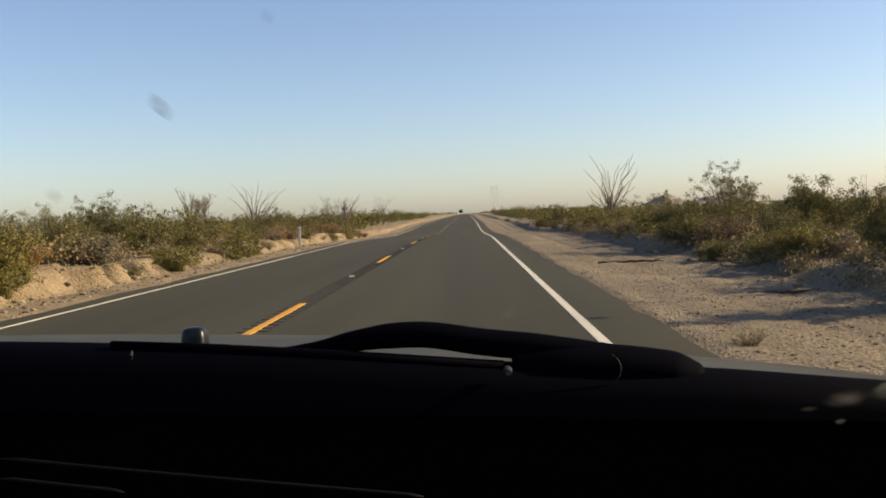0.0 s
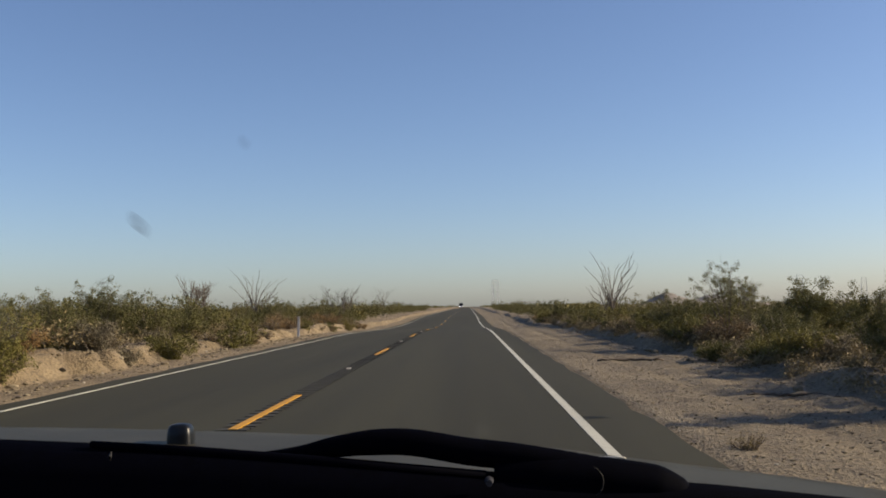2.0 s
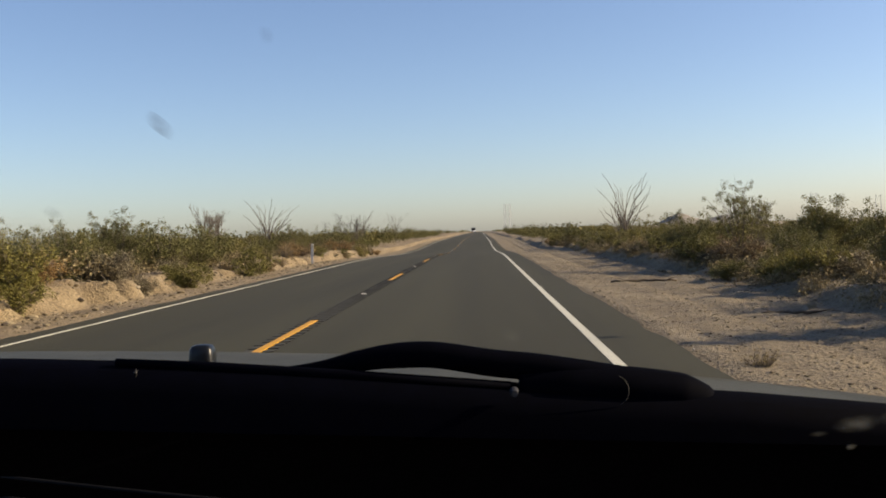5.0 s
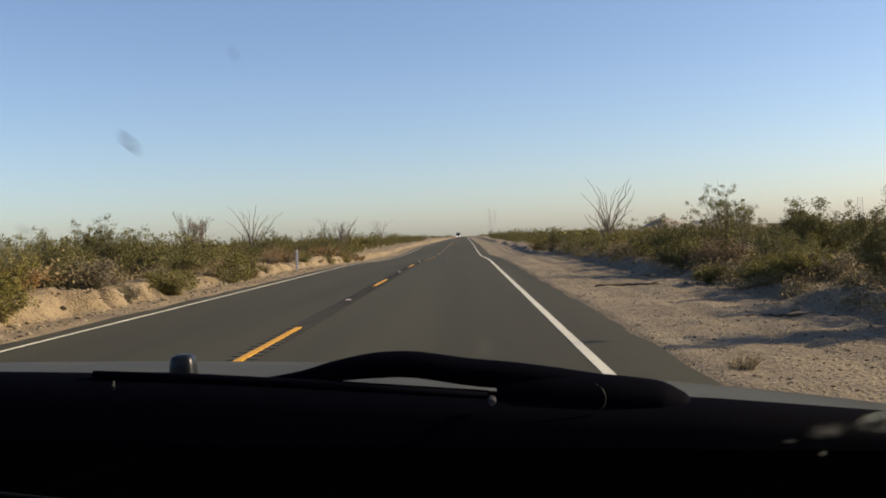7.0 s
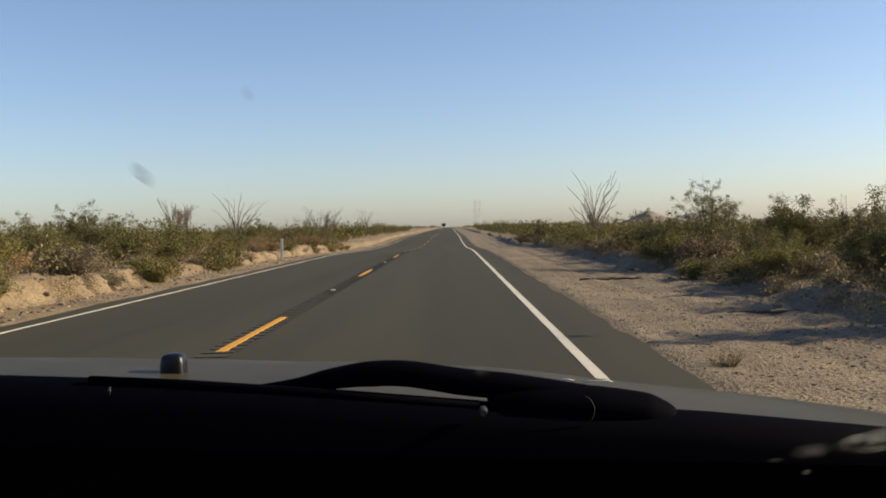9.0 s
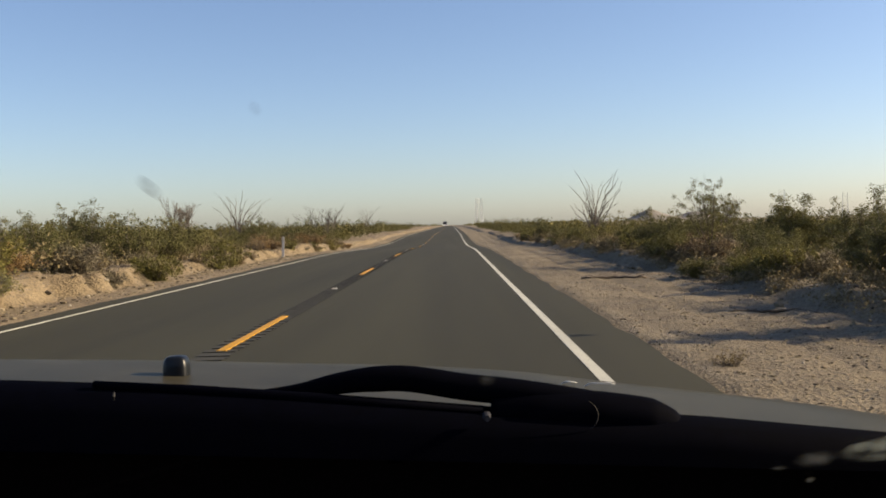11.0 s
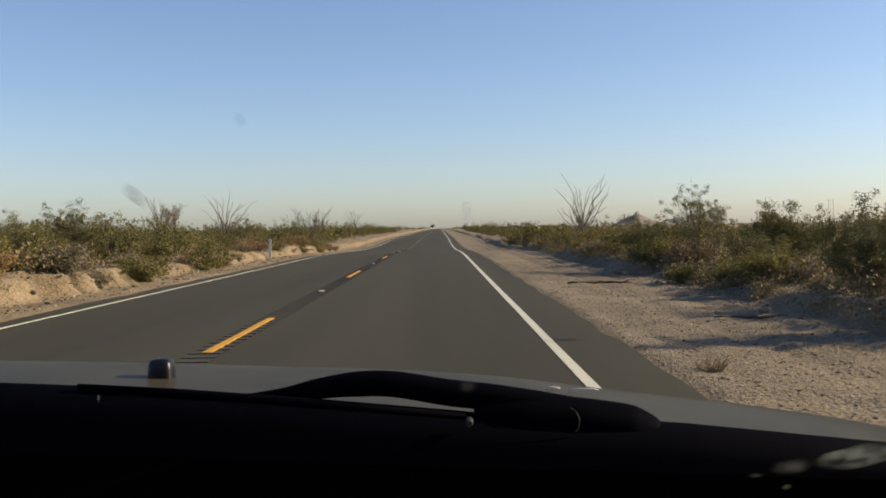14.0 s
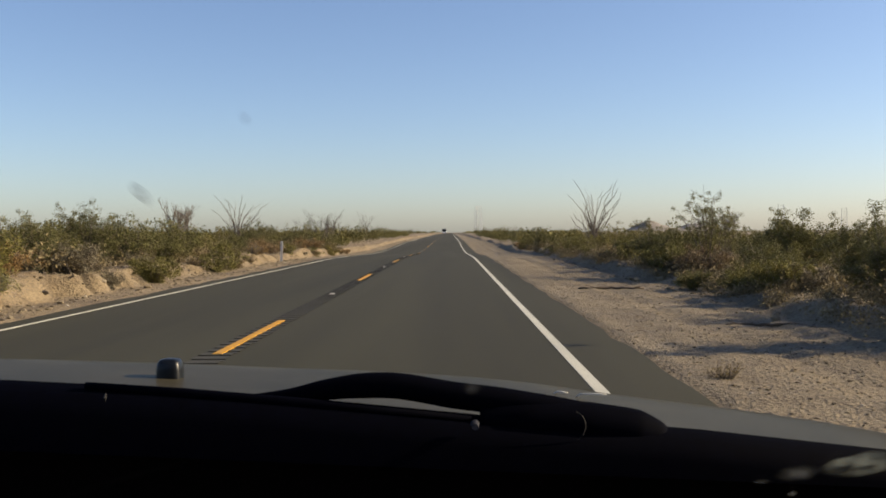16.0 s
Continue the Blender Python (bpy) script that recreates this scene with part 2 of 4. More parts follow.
LAMP_GLASS = mat_simple("lamp_lens", (0.85, 0.85, 0.8), 0.15, 0, 0.05, 10)


# ---- mesh helpers ----
def mesh_from(name, verts, faces, mat, smooth=False):
    me = bpy.data.meshes.new(name)
    me.from_pydata([tuple(v) for v in verts], [], [tuple(f) for f in faces])
    me.materials.append(mat)
    if smooth:
        me.polygons.foreach_set("use_smooth", [True] * len(me.polygons))
    me.update()
    return me


def part(name, bm, mat, parent=None, label="", smooth=False):
    """Links a bmesh, or a ready mesh, as one object under a thing."""
    if isinstance(bm, bmesh.types.BMesh):
        bmesh.ops.recalc_face_normals(bm, faces=bm.faces)
        me = bpy.data.meshes.new(name)
        bm.to_mesh(me)
        bm.free()
        me.materials.append(mat)
        if smooth:
            me.polygons.foreach_set("use_smooth", [True] * len(me.polygons))
    else:
        me = bm
    ob = new(name, me)
    if parent:
        ob.parent = parent
    if label:
        tagged(ob, label)
    return ob


def bm_box(size, at=(0, 0, 0), bevel=0.0, segments=2, turn=None, bm=None):
    bm = bm or bmesh.new()
    m = Matrix.Translation(at) @ (turn or Matrix.Identity(4)) @ Matrix.Diagonal((*size, 1))
    made = bmesh.ops.create_cube(bm, size=1, matrix=m)
    if bevel:
        edges = list({e for v in made["verts"] for e in v.link_edges})
        bmesh.ops.bevel(bm, geom=edges, offset=bevel, segments=segments, affect="EDGES", profile=0.5)
    return bm


def tube(points, radii, sides=6, verts=None, faces=None):
    """A tapered tube along points, added to the lists."""
    verts = [] if verts is None else verts
    faces = [] if faces is None else faces
    start = len(verts)
    pts = [Vector(p) for p in points]
    for i, p in enumerate(pts):
        d = (pts[min(i + 1, len(pts) - 1)] - pts[max(i - 1, 0)]).normalized()
        a = d.orthogonal().normalized()
        b = d.cross(a)
        for k in range(sides):
            w = 2 * math.pi * k / sides
            verts.append(p + (a * math.cos(w) + b * math.sin(w)) * radii[i])
    for i in range(len(pts) - 1):
        for k in range(sides):
            s, e = start + i * sides, start + (i + 1) * sides
            faces.append((s + k, s + (k + 1) % sides, e + (k + 1) % sides, e + k))
    faces.append(tuple(range(start + sides - 1, start - 1, -1)))
    faces.append(tuple(range(len(verts) - sides, len(verts))))
    return verts, faces


def smoothstep(a, b, x):
    t = np.clip((np.asarray(x, float) - a) / (b - a), 0, 1)
    return t * t * (3 - 2 * t)


_lattice = np.random.RandomState(7).rand(256, 256)


def field(x, y, scale):
    """Smooth random heights from 0 to 1, one lattice cell in scale metres."""
    u, v = np.asarray(x, float) / scale, np.asarray(y, float) / scale
    i, j = np.floor(u).astype(int), np.floor(v).astype(int)
    fu, fv = u - i, v - j
    fu, fv = fu * fu * (3 - 2 * fu), fv * fv * (3 - 2 * fv)
    g = lambda a, b: _lattice[a % 256, b % 256]
    return (g(i, j) * (1 - fu) + g(i + 1, j) * fu) * (1 - fv) + (g(i, j + 1) * (1 - fu) + g(i + 1, j + 1) * fu) * fv


def road_height(y):
    y = np.asarray(y, float)
    return -0.32 * smoothstep(42, 76, y) * (1 - smoothstep(84, 132, y)) + 0.45 * smoothstep(120, 420, y)


ROAD_LEFT, ROAD_RIGHT = -5.9, 1.78
EDGE_LEFT, CENTRE, EDGE_RIGHT = -5.47, -2.23, 1.08


def ground_height(x, y):
    x, y = np.asarray(x, float), np.asarray(y, float)
    wob = (field(x * 0 + 3, y, 5.0) - 0.5) * 0.9
    rough = (field(x, y, 0.6) - 0.5) * 0.03 + (field(x + 40, y, 0.18) - 0.5) * 0.022
    lumps = (field(x, y, 1.3) - 0.5) * 0.16 + (field(x, y + 90, 7.0) - 0.5) * 0.3
    gully = 0.5 * smoothstep(0.5, 0.8, field(x * 0.35 + 31, y, 0.42))
    left = smoothstep(-7.02 + wob * 0.5 - gully, -7.46 + wob * 0.9 - gully, x)
    lumps = lumps + (field(x + 11, y, 0.55) - 0.5) * 0.13
    bank = left * (0.22 + 0.2 * field(x * 0 + 9, y, 3.5)) + left * lumps * 0.8
    right = smoothstep(4.55 + wob * 0.8, 5.15 + wob * 0.7, x)
    berm = right * (0.12 + 0.26 * field(x * 0 + 5, y, 3.1)) + right * lumps * 0.9
    berm = berm - smoothstep(5.2, 7.5, x) * 0.12
    shoulder = smoothstep(1.78, 2.2, x) * (rough * 1.2 - 0.01) + smoothstep(-6.03, -6.4, x) * (rough * 0.8 + 0.01)
    ruts = -0.035 * np.exp(-((x - 3.15 - wob * 0.15) / 0.16) ** 2) * smoothstep(2.0, 2.6, x)
    ruts = ruts - 0.028 * np.exp(-((x - 3.95 - wob * 0.3) / 0.13) ** 2) + 0.02 * np.exp(-((x - 4.2 - wob * 0.3) / 0.12) ** 2)
    under = -0.055 * (smoothstep(ROAD_LEFT - 0.16, ROAD_LEFT + 0.05, x) * (1 - smoothstep(ROAD_RIGHT - 0.05, ROAD_RIGHT + 0.16, x)))
    far = smoothstep(500, 3500, np.hypot(x, y)) * 0.5
    return road_height(y) - 0.015 + bank + berm + shoulder + ruts + under + far


def gz(x, y):
    return float(ground_height(x, y))


# ---- ground and road ----
def axis(lo, mid_lo, mid_hi, hi, step, grow=1.09):
    mid = list(np.arange(mid_lo, mid_hi + 1e-6, step))
    out, d = [], step
    p = mid_hi
    while p < hi:
        d *= grow
        p += d
        out.append(min(p, hi))
    back, d, p = [], step, mid_lo
    while p > lo:
        d *= grow
        p -= d
        back.append(max(p, lo))
    return np.array(back[::-1] + mid + out)


gx, gy = axis(-3500, -12.5, 9.5, 3500, 0.12, 1.1), axis(-300, 1.5, 46, 4700, 0.16, 1.035)
X, Y = np.meshgrid(gx, gy)
Z = ground_height(X, Y)
nx, ny = len(gx), len(gy)
idx = np.arange(nx * ny).reshape(ny, nx)
quads = np.stack([idx[:-1, :-1], idx[:-1, 1:], idx[1:, 1:], idx[1:, :-1]], -1).reshape(-1, 4)
ground = new("ground", mesh_from("ground", np.stack([X, Y, Z], -1).reshape(-1, 3).tolist(), quads.tolist(), SOIL, True))
tagged(ground, "pale sandy desert ground with gravel shoulders and low banks", "desert ground", kind="structure")

road_y = axis(-300, 0, 150, 4600, 1.0, 1.06)


def strip(name, x0, x1, ys, top, depth, mat, ragged=0.0):
    """A slab along the road between two offsets, following its rise and fall."""
    verts, faces = [], []
    for y in ys:
        z = float(road_height(y))
        a = x0 + ragged * (float(field(1.0, y, 1.1)) - 0.5)
        b = x1 + ragged * (float(field(77.0, y, 0.9)) - 0.5)
        verts += [(a, y, z + top), (b, y, z + top), (b, y, z + top - depth), (a, y, z + top - depth)]
    for i in range(len(ys) - 1):
        s, e = 4 * i, 4 * i + 4
        for k in range(4):
            faces.append((s + k, e + k, e + (k + 1) % 4, s + (k + 1) % 4))
    n = len(verts)
    faces += [(0, 1, 2, 3), (n - 1, n - 2, n - 3, n - 4)]
    return mesh_from(name, verts, faces, mat)


fine_y = np.unique(np.concatenate([road_y, np.arange(1, 60, 0.35)]))
road = new("road", strip("road", ROAD_LEFT, ROAD_RIGHT, fine_y, 0.0, 0.09, ASPHALT, 0.12))
tagged(road, "two-lane grey asphalt desert highway running straight ahead", "road", kind="structure")
for x, w, nm in ((EDGE_LEFT, 0.052, "edge_line_west"), (EDGE_RIGHT, 0.094, "edge_line_east")):
    ob = new(nm, strip(nm, x - w / 2, x + w / 2, road_y, 0.004, 0.01, WHITE_PAINT, 0.004))
    tagged(ob, "solid white painted edge line on the asphalt", "road marking", kind="structure")

# centre rumble strip: a dark sealed band with ground-in ribs
verts, faces, which = [], [], []
y = 2.0
while y < 70:
    for length, up, k in ((0.16, 0.002, 1), (0.14, 0.01, 0)):
        j, n = 0.012 * math.sin(y * 7.3), len(verts)
        z0, z1 = float(road_height(y)) + up, float(road_height(y + length)) + up
        verts += [(CENTRE - 0.155 + j, y, z0), (CENTRE + 0.155 + j, y, z0), (CENTRE + 0.155 + j, y + length, z1), (CENTRE - 0.155 + j, y + length, z1)]
        faces.append((n, n + 1, n + 2, n + 3))
        which.append(k)
        if n:
            faces.append((n - 1, n - 2, n + 1, n))
            which.append(1)
        y += length
rumble_mesh = mesh_from("rumble_strip", verts, faces, RIDGE)
rumble_mesh.materials.append(SEALED)
rumble_mesh.polygons.foreach_set("material_index", which)
rumble = new("rumble_strip", rumble_mesh)
tagged(rumble, "dark ribbed rumble strip along the centre of the road", "rumble strip", kind="structure")
far_band = new("sealed_band", strip("sealed_band", CENTRE - 0.1, CENTRE + 0.1, axis(-300, 70.1, 200, 4500, 1, 1.06)[80:], 0.004, 0.01, SEALED))
tagged(far_band, "dark sealed band along the centre of the road", "road seal", kind="structure")

first = 9.4 - 14.63
for k in range(26):
    y0 = first + 14.63 * k
    if y0 < 2:
        continue
    ob = new("centre_dash", strip("centre_dash", CENTRE - 0.043, CENTRE + 0.043, np.linspace(y0, y0 + 3.66, 9), 0.016, 0.01, YELLOW_PAINT, 0.01))
    tagged(ob, "yellow painted dash of the broken centre line", "road marking", group="centre line dashes", kind="structure")


def road_marker():
    bm = bmesh.new()
    lo = [bm.verts.new((sx * 0.05, sy * 0.05, 0)) for sx, sy in ((-1, -1), (1, -1), (1, 1), (-1, 1))]
    hi = [bm.verts.new((sx * 0.038, sy * 0.022, 0.018)) for sx, sy in ((-1, -1), (1, -1), (1, 1), (-1, 1))]
    bm.faces.new(lo[::-1])
    bm.faces.new(hi)
    for k in range(4):
        bm.faces.new((lo[k], lo[(k + 1) % 4], hi[(k + 1) % 4], hi[k]))
    ob = part("road_marker", bm, MARKER)
    return tagged(ob, "small pale raised reflective marker on the centre line", "road marker", group="centre line markers")


proto = None
for k in range(8):
    y = first + 9.2 + 14.63 * k
    m = pose(CENTRE, y, float(road_height(y)) + 0.014)
    if proto is None:
        proto = road_marker()
        proto.matrix_basis = m
    else:
        copy_thing(proto, m)


# ---- plants ----
def leaf_cluster(rng, centre, radius, count, size, verts, faces, flat=0.8):
    """Small bent leaf blades round a centre."""
    for _ in range(count):
        d = Vector((rng.gauss(0, 1), rng.gauss(0, 1), rng.gauss(0, flat)))
        d = d.normalized() * radius * rng.random() ** 0.5
        p = Vector(centre) + d
        a = Vector((rng.gauss(0, 1), rng.gauss(0, 1), rng.gauss(0.3, 0.8))).normalized()
        b = a.orthogonal().normalized()
        b = (b * math.cos(rng.random() * 6) + a.cross(b) * math.sin(rng.random() * 6)).normalized()
        s = size * rng.uniform(0.6, 1.4)
        n = len(verts)
        verts += [p - a * s, p + b * s * 0.42, p + a * s, p - b * s * 0.42]
        faces.append((n, n + 1, n + 2, n + 3))


def shrub_meshes(seed, height, spread, stems, clusters, leaves, leaf, low, leafmat, lean=0.0, cluster_r=0.13):
    """Stems that fan out of one crown, with leaf clusters toward their tips."""
    rng = random.Random(seed)
    sv, sf, lv, lf = [], [], [], []
    for s in range(stems):
        w = 2 * math.pi * (s + rng.uniform(-0.4, 0.4)) / stems
        out = spread * rng.uniform(0.25, 1.0)
        top = height * rng.uniform(0.62, 1.0) * (1.06 - 0.4 * (out / spread) ** 2)
        if rng.random() < 0.14:
            top *= 1.22
        bend = rng.uniform(-0.15, 0.15)
        pts = []
        for k in range(5):
            f = k / 4
            r = 0.05 + out * (f ** 1.15)
            pts.append(Vector((math.cos(w + bend * f) * r + lean * f * f, math.sin(w + bend * f) * r, top * (f ** 0.9) - 0.04)) +
                       Vector((rng.gauss(0, 1), rng.gauss(0, 1), 0)) * 0.025 * f)
        tube(pts, [0.014, 0.011, 0.009, 0.006, 0.003], 4, sv, sf)
        n_here = max(2, int(clusters / stems))
        for c in range(n_here):
            f = low + (1 - low) * rng.random() ** 0.75
            k = min(3, int(f * 4))
            q = pts[k].lerp(pts[k + 1], f * 4 - k)
            off = Vector((rng.gauss(0, 1), rng.gauss(0, 1), rng.gauss(0.35, 0.7))) * (0.16 * spread * (1.1 - 0.5 * f))
            tip = q + off
            tip.z = max(tip.z, 0.05)
            tube([q, q.lerp(tip, 0.5) + Vector((0, 0, 0.02)), tip], [0.005, 0.004, 0.002], 3, sv, sf)
            leaf_cluster(rng, tip, cluster_r * rng.uniform(0.7, 1.35), leaves, leaf, lv, lf)
    return mesh_from("stems", sv, sf, BARK), mesh_from("foliage", lv, lf, leafmat)


def shrub(name, label, category, group, meshes):
    root = new(name)
    root.empty_display_size = 0.2
    for nm, me in zip(("stems", "foliage"), meshes):
        part(nm, me, None, root)
    return tagged(root, label, category, group)


SHAPES = ((1, 1.5, 1.0), (2, 1.75, 1.05), (3, 1.25, 0.95), (4, 1.6, 1.2), (5, 1.9, 1.0), (6, 1.4, 1.15))
creosotes = [shrub_meshes(s, h, r, 30, 300, 64, 0.0225, 0.1, CREOSOTE) for s, h, r in SHAPES]
far_creosotes = [shrub_meshes(s, h, r, 18, 150, 26, 0.042, 0.1, CREOSOTE, 0, 0.16) for s, h, r in SHAPES]
tall_creosotes = [shrub_meshes(s, h, r, 15, 75, 62, 0.021, 0.5, CREOSOTE, 0.15, 0.115) for s, h, r in ((11, 2.3, 0.85), (12, 2.6, 0.95), (13, 2.1, 1.0))]
bursages = [shrub_meshes(s, h, r, 34, 260, 34, 0.022, 0.08, DRYLEAF, 0, 0.1) for s, h, r in ((21, 0.62, 0.6), (22, 0.8, 0.7), (23, 0.5, 0.5))]
grasses = [shrub_meshes(s, h, r, 46, 90, 9, 0.017, 0.15, STRAW, 0, 0.07) for s, h, r in ((31, 0.45, 0.4), (32, 0.6, 0.5))]

rusts = [shrub_meshes(s, h, r, 34, 260, 32, 0.022, 0.08, RUSTLEAF, 0, 0.1) for s, h, r in ((41, 0.7, 0.6), (42, 0.9, 0.75))]
yellows = [shrub_meshes(s, h, r, 28, 240, 36, 0.026, 0.08, YELLOWLEAF, 0, 0.12) for s, h, r in ((51, 1.0, 0.9), (52, 0.8, 0.8))]
far_bursages = [shrub_meshes(s, h, r, 14, 90, 18, 0.036, 0.08, DRYLEAF, 0, 0.12) for s, h, r in ((21, 0.62, 0.6), (22, 0.8, 0.7), (23, 0.5, 0.5))]
far_rusts = [shrub_meshes(s, h, r, 14, 90, 18, 0.036, 0.08, RUSTLEAF, 0, 0.12) for s, h, r in ((41, 0.7, 0.6), (42, 0.9, 0.75))]
far_yellows = [shrub_meshes(s, h, r, 14, 100, 18, 0.042, 0.08, YELLOWLEAF, 0, 0.14) for s, h, r in ((51, 1.0, 0.9), (52, 0.8, 0.8))]
SIMPLER = {"creosote": far_creosotes, "bursage": far_bursages, "rust": far_rusts, "yellow": far_yellows}
KINDS = {
    "rust": ("dry_brush", "rust-tan dry brush on the sandy bank", "bush", "dry low bushes", rusts),
    "yellow": ("yellow_green_bush", "yellow-green leafy desert bush beside the road", "bush", "yellow-green bushes", yellows),
    "creosote": ("creosote_bush", "olive-green creosote bush on sandy desert ground", "bush", "roadside creosote bushes", creosotes),
    "tall": ("tall_creosote_bush", "tall open creosote bush with leafy branch tips", "bush", "roadside creosote bushes", tall_creosotes),
    "bursage": ("bursage_bush", "low rounded grey-tan dry bursage bush", "bush", "dry low bushes", bursages),
    "grass": ("dry_grass_clump", "straw-coloured dry grass clump beside the road", "grass clump", "dry grass clumps", grasses),
}
prototypes = {}


def plant(kind, i, x, y, turn, scale, sink=0.05):
    """Sets a plant on the ground; the first of a mesh is built, the rest are copies."""
    name, label, category, group, meshes = KINDS[kind]
    far = y > 27 and kind in SIMPLER
    if far:
        meshes = SIMPLER[kind]
    i %= len(meshes)
    m = pose(x, y, gz(x, y) - sink, 0, 0, turn) @ Matrix.Diagonal((scale, scale, scale, 1))
    if (kind, i, far) not in prototypes:
        prototypes[kind, i, far] = shrub(name, label, category, group, meshes[i])
        prototypes[kind, i, far].matrix_basis = m
        return prototypes[kind, i, far]
    ob = copy_thing(prototypes[kind, i, far], Matrix.Identity(4))
    ob.matrix_basis = m
    return ob


rng = random.Random(42)


def hedge(side, y, y_end):
    """The uneven rows of shrubs along one side of the road."""
    while y < y_end:
        swell = float(field(2.5 + side, y, 6.0))
        if side < 0:
            x, size = rng.uniform(-9.6, -7.9), 0.5 + 0.38 * swell
        else:
            x, size = rng.uniform(5.2, 6.9), 0.52 + 0.4 * swell
        r = rng.random()
        kind = "creosote" if r < 0.62 else ("tall" if r < 0.72 else ("yellow" if r < 0.8 else ("bursage" if r < 0.93 else "rust")))
        if kind == "tall" and (y < 16 or side < 0):
            size *= 0.78
        plant(kind, rng.randrange(9), x, y, rng.uniform(0, 360), (rng.uniform(0.62, 1.24) if side < 0 else rng.uniform(0.75, 1.05)) * size)
        if rng.random() < 0.7:
            x2 = x + side * rng.uniform(1.3, 3.2)
            plant("creosote" if rng.random() < 0.82 else "tall", rng.randrange(9), x2, y + rng.uniform(-0.8, 0.8), rng.uniform(0, 360), rng.uniform(0.8, 1.1) * (size + 0.08))
        if rng.random() < 0.65:
            x3 = rng.uniform(-7.9, -6.95) if side < 0 else rng.uniform(4.85, 5.7)
            plant(rng.choice(("bursage", "bursage", "grass", "rust", "yellow")), rng.randrange(9), x3, y + rng.uniform(-0.6, 0.6), rng.uniform(0, 360), rng.uniform(0.55, 0.95))
        y += rng.uniform(0.75, 1.45) * (1 + max(0, y - 30) / 60)


hedge(-1, 12.0, 72)
hedge(1, 3.2, 72)
plant("grass", 0, 2.2, 8.0, 40, 0.4)


# scrub farther out, past counting
def scatter(name, label, spots, sources, seed, mat=None):
    """Many far shrubs joined into one mesh."""
    r = np.random.RandomState(seed)
    V, Fc, base = [], [], 0
    for x, y, s in spots:
        v, f = sources[r.randint(len(sources))]
        a = r.rand() * 6.283
        c, d = math.cos(a), math.sin(a)
        q = np.stack([v[:, 0] * c - v[:, 1] * d, v[:, 0] * d + v[:, 1] * c, v[:, 2]], -1) * s
        V.append(q + np.array((x, y, gz(x, y) - 0.05)))
        Fc.append(f + base)
        base += len(v)
    V, Fc = np.concatenate(V), np.concatenate(Fc)
    ob = new(name, mesh_from(name, V.tolist(), Fc.tolist(), mat or FARLEAF))
    return tagged(ob, label, "scrub", kind="stuff")


def far_source(seed, count, leaf, height=1.5, spread=1.1):
    r = np.random.RandomState(seed)
    d = r.normal(size=(count, 3))
    d /= np.linalg.norm(d, axis=1)[:, None]
    rad = r.rand(count) ** 0.4
    lumps = 0.75 + 0.35 * np.sin(d[:, 0] * 5 + seed) * np.cos(d[:, 1] * 4 + seed * 2)
    p = d * (rad * lumps)[:, None] * np.array((spread, spread, height * 0.55)) + np.array((0, 0, height * 0.5))
    p[:, 2] = np.maximum(p[:, 2], 0.05)
    a = r.normal(size=(count, 3))
    a /= np.linalg.norm(a, axis=1)[:, None]
    b = np.cross(a, r.normal(size=(count, 3)))
    b /= np.linalg.norm(b, axis=1)[:, None]
    s = leaf * r.uniform(0.6, 1.4, (count, 1))
    v = np.stack([p - a * s, p + b * s * 0.5, p + a * s, p - b * s * 0.5], 1).reshape(-1, 3)
    return v, np.arange(count * 4).reshape(-1, 4)


mid_sources = [far_source(s, 400, 0.06, h, w) for s, h, w in ((1, 1.5, 1.1), (2, 1.8, 1.0), (3, 1.2, 1.2), (4, 1.6, 1.3))]
far_sources = [far_source(s, 80, 0.155, h, w) for s, h, w in ((5, 1.5, 1.3), (6, 1.8, 1.2), (7, 1.3, 1.5))]
spots_mid, spots_far = [], []
for _ in range(850):
    y = 6 + 110 * rng.random() ** 0.8
    side = rng.choice((-1, 1))
    x = (-12.2 - rng.expovariate(1 / 16)) if side < 0 else (9.6 + rng.expovariate(1 / 16))
    spots_mid.append((x, y, rng.uniform(0.5, 1.1) * (0.75 if 0.16 < x / y < 0.42 else 1.0)))
for k in range(300):
    y = 68 + 170 * rng.random()
    side = rng.choice((-1, 1))
    x = rng.uniform(-14, -9.2) if side < 0 else rng.uniform(6.0, 10)
    spots_mid.append((x, y, 0.5 + 0.85 * rng.random() ** 2.4))
for _ in range(4200):
    y = 90 + 1300 * rng.random() ** 1.7
    side = rng.choice((-1, 1))
    reach = 30 + y * 0.75
    x = (-10 - reach * rng.random()) if side < 0 else (7 + reach * rng.random())
    spots_far.append((x, y, rng.uniform(0.6, 1.15) * (0.6 if 0.13 < x / y < 0.42 else (1.0 if y < 500 else 1.2))))
scatter("desert_scrub", "dense olive scrub covering the desert flats", spots_mid, mid_sources, 3)
scatter("distant_scrub", "low far scrub reaching to the horizon", spots_far, far_sources, 4)

low_sources = [far_source(s, 240, 0.038, h, w) for s, h, w in ((8, 0.7, 0.9), (9, 0.5, 0.8), (10, 0.85, 0.8))]
spots_low = []
for _ in range(340):
    y = 6.5 + 60 * rng.random() ** 1.2
    spots_low.append((rng.uniform(5.15, 9.5), y, rng.uniform(0.4, 0.9)))
for _ in range(240):
    spots_low.append((rng.uniform(4.7, 5.7), 5.0 + 50 * rng.random() ** 1.2, rng.uniform(0.25, 0.6)))
for _ in range(260):
    y = 11 + 58 * rng.random() ** 1.2
    spots_low.append((rng.uniform(-12, -7.6), y, rng.uniform(0.4, 0.9)))
scatter("understory_brush", "low grey-brown dry brush between the bushes", spots_low, low_sources, 6, DRYLEAF)


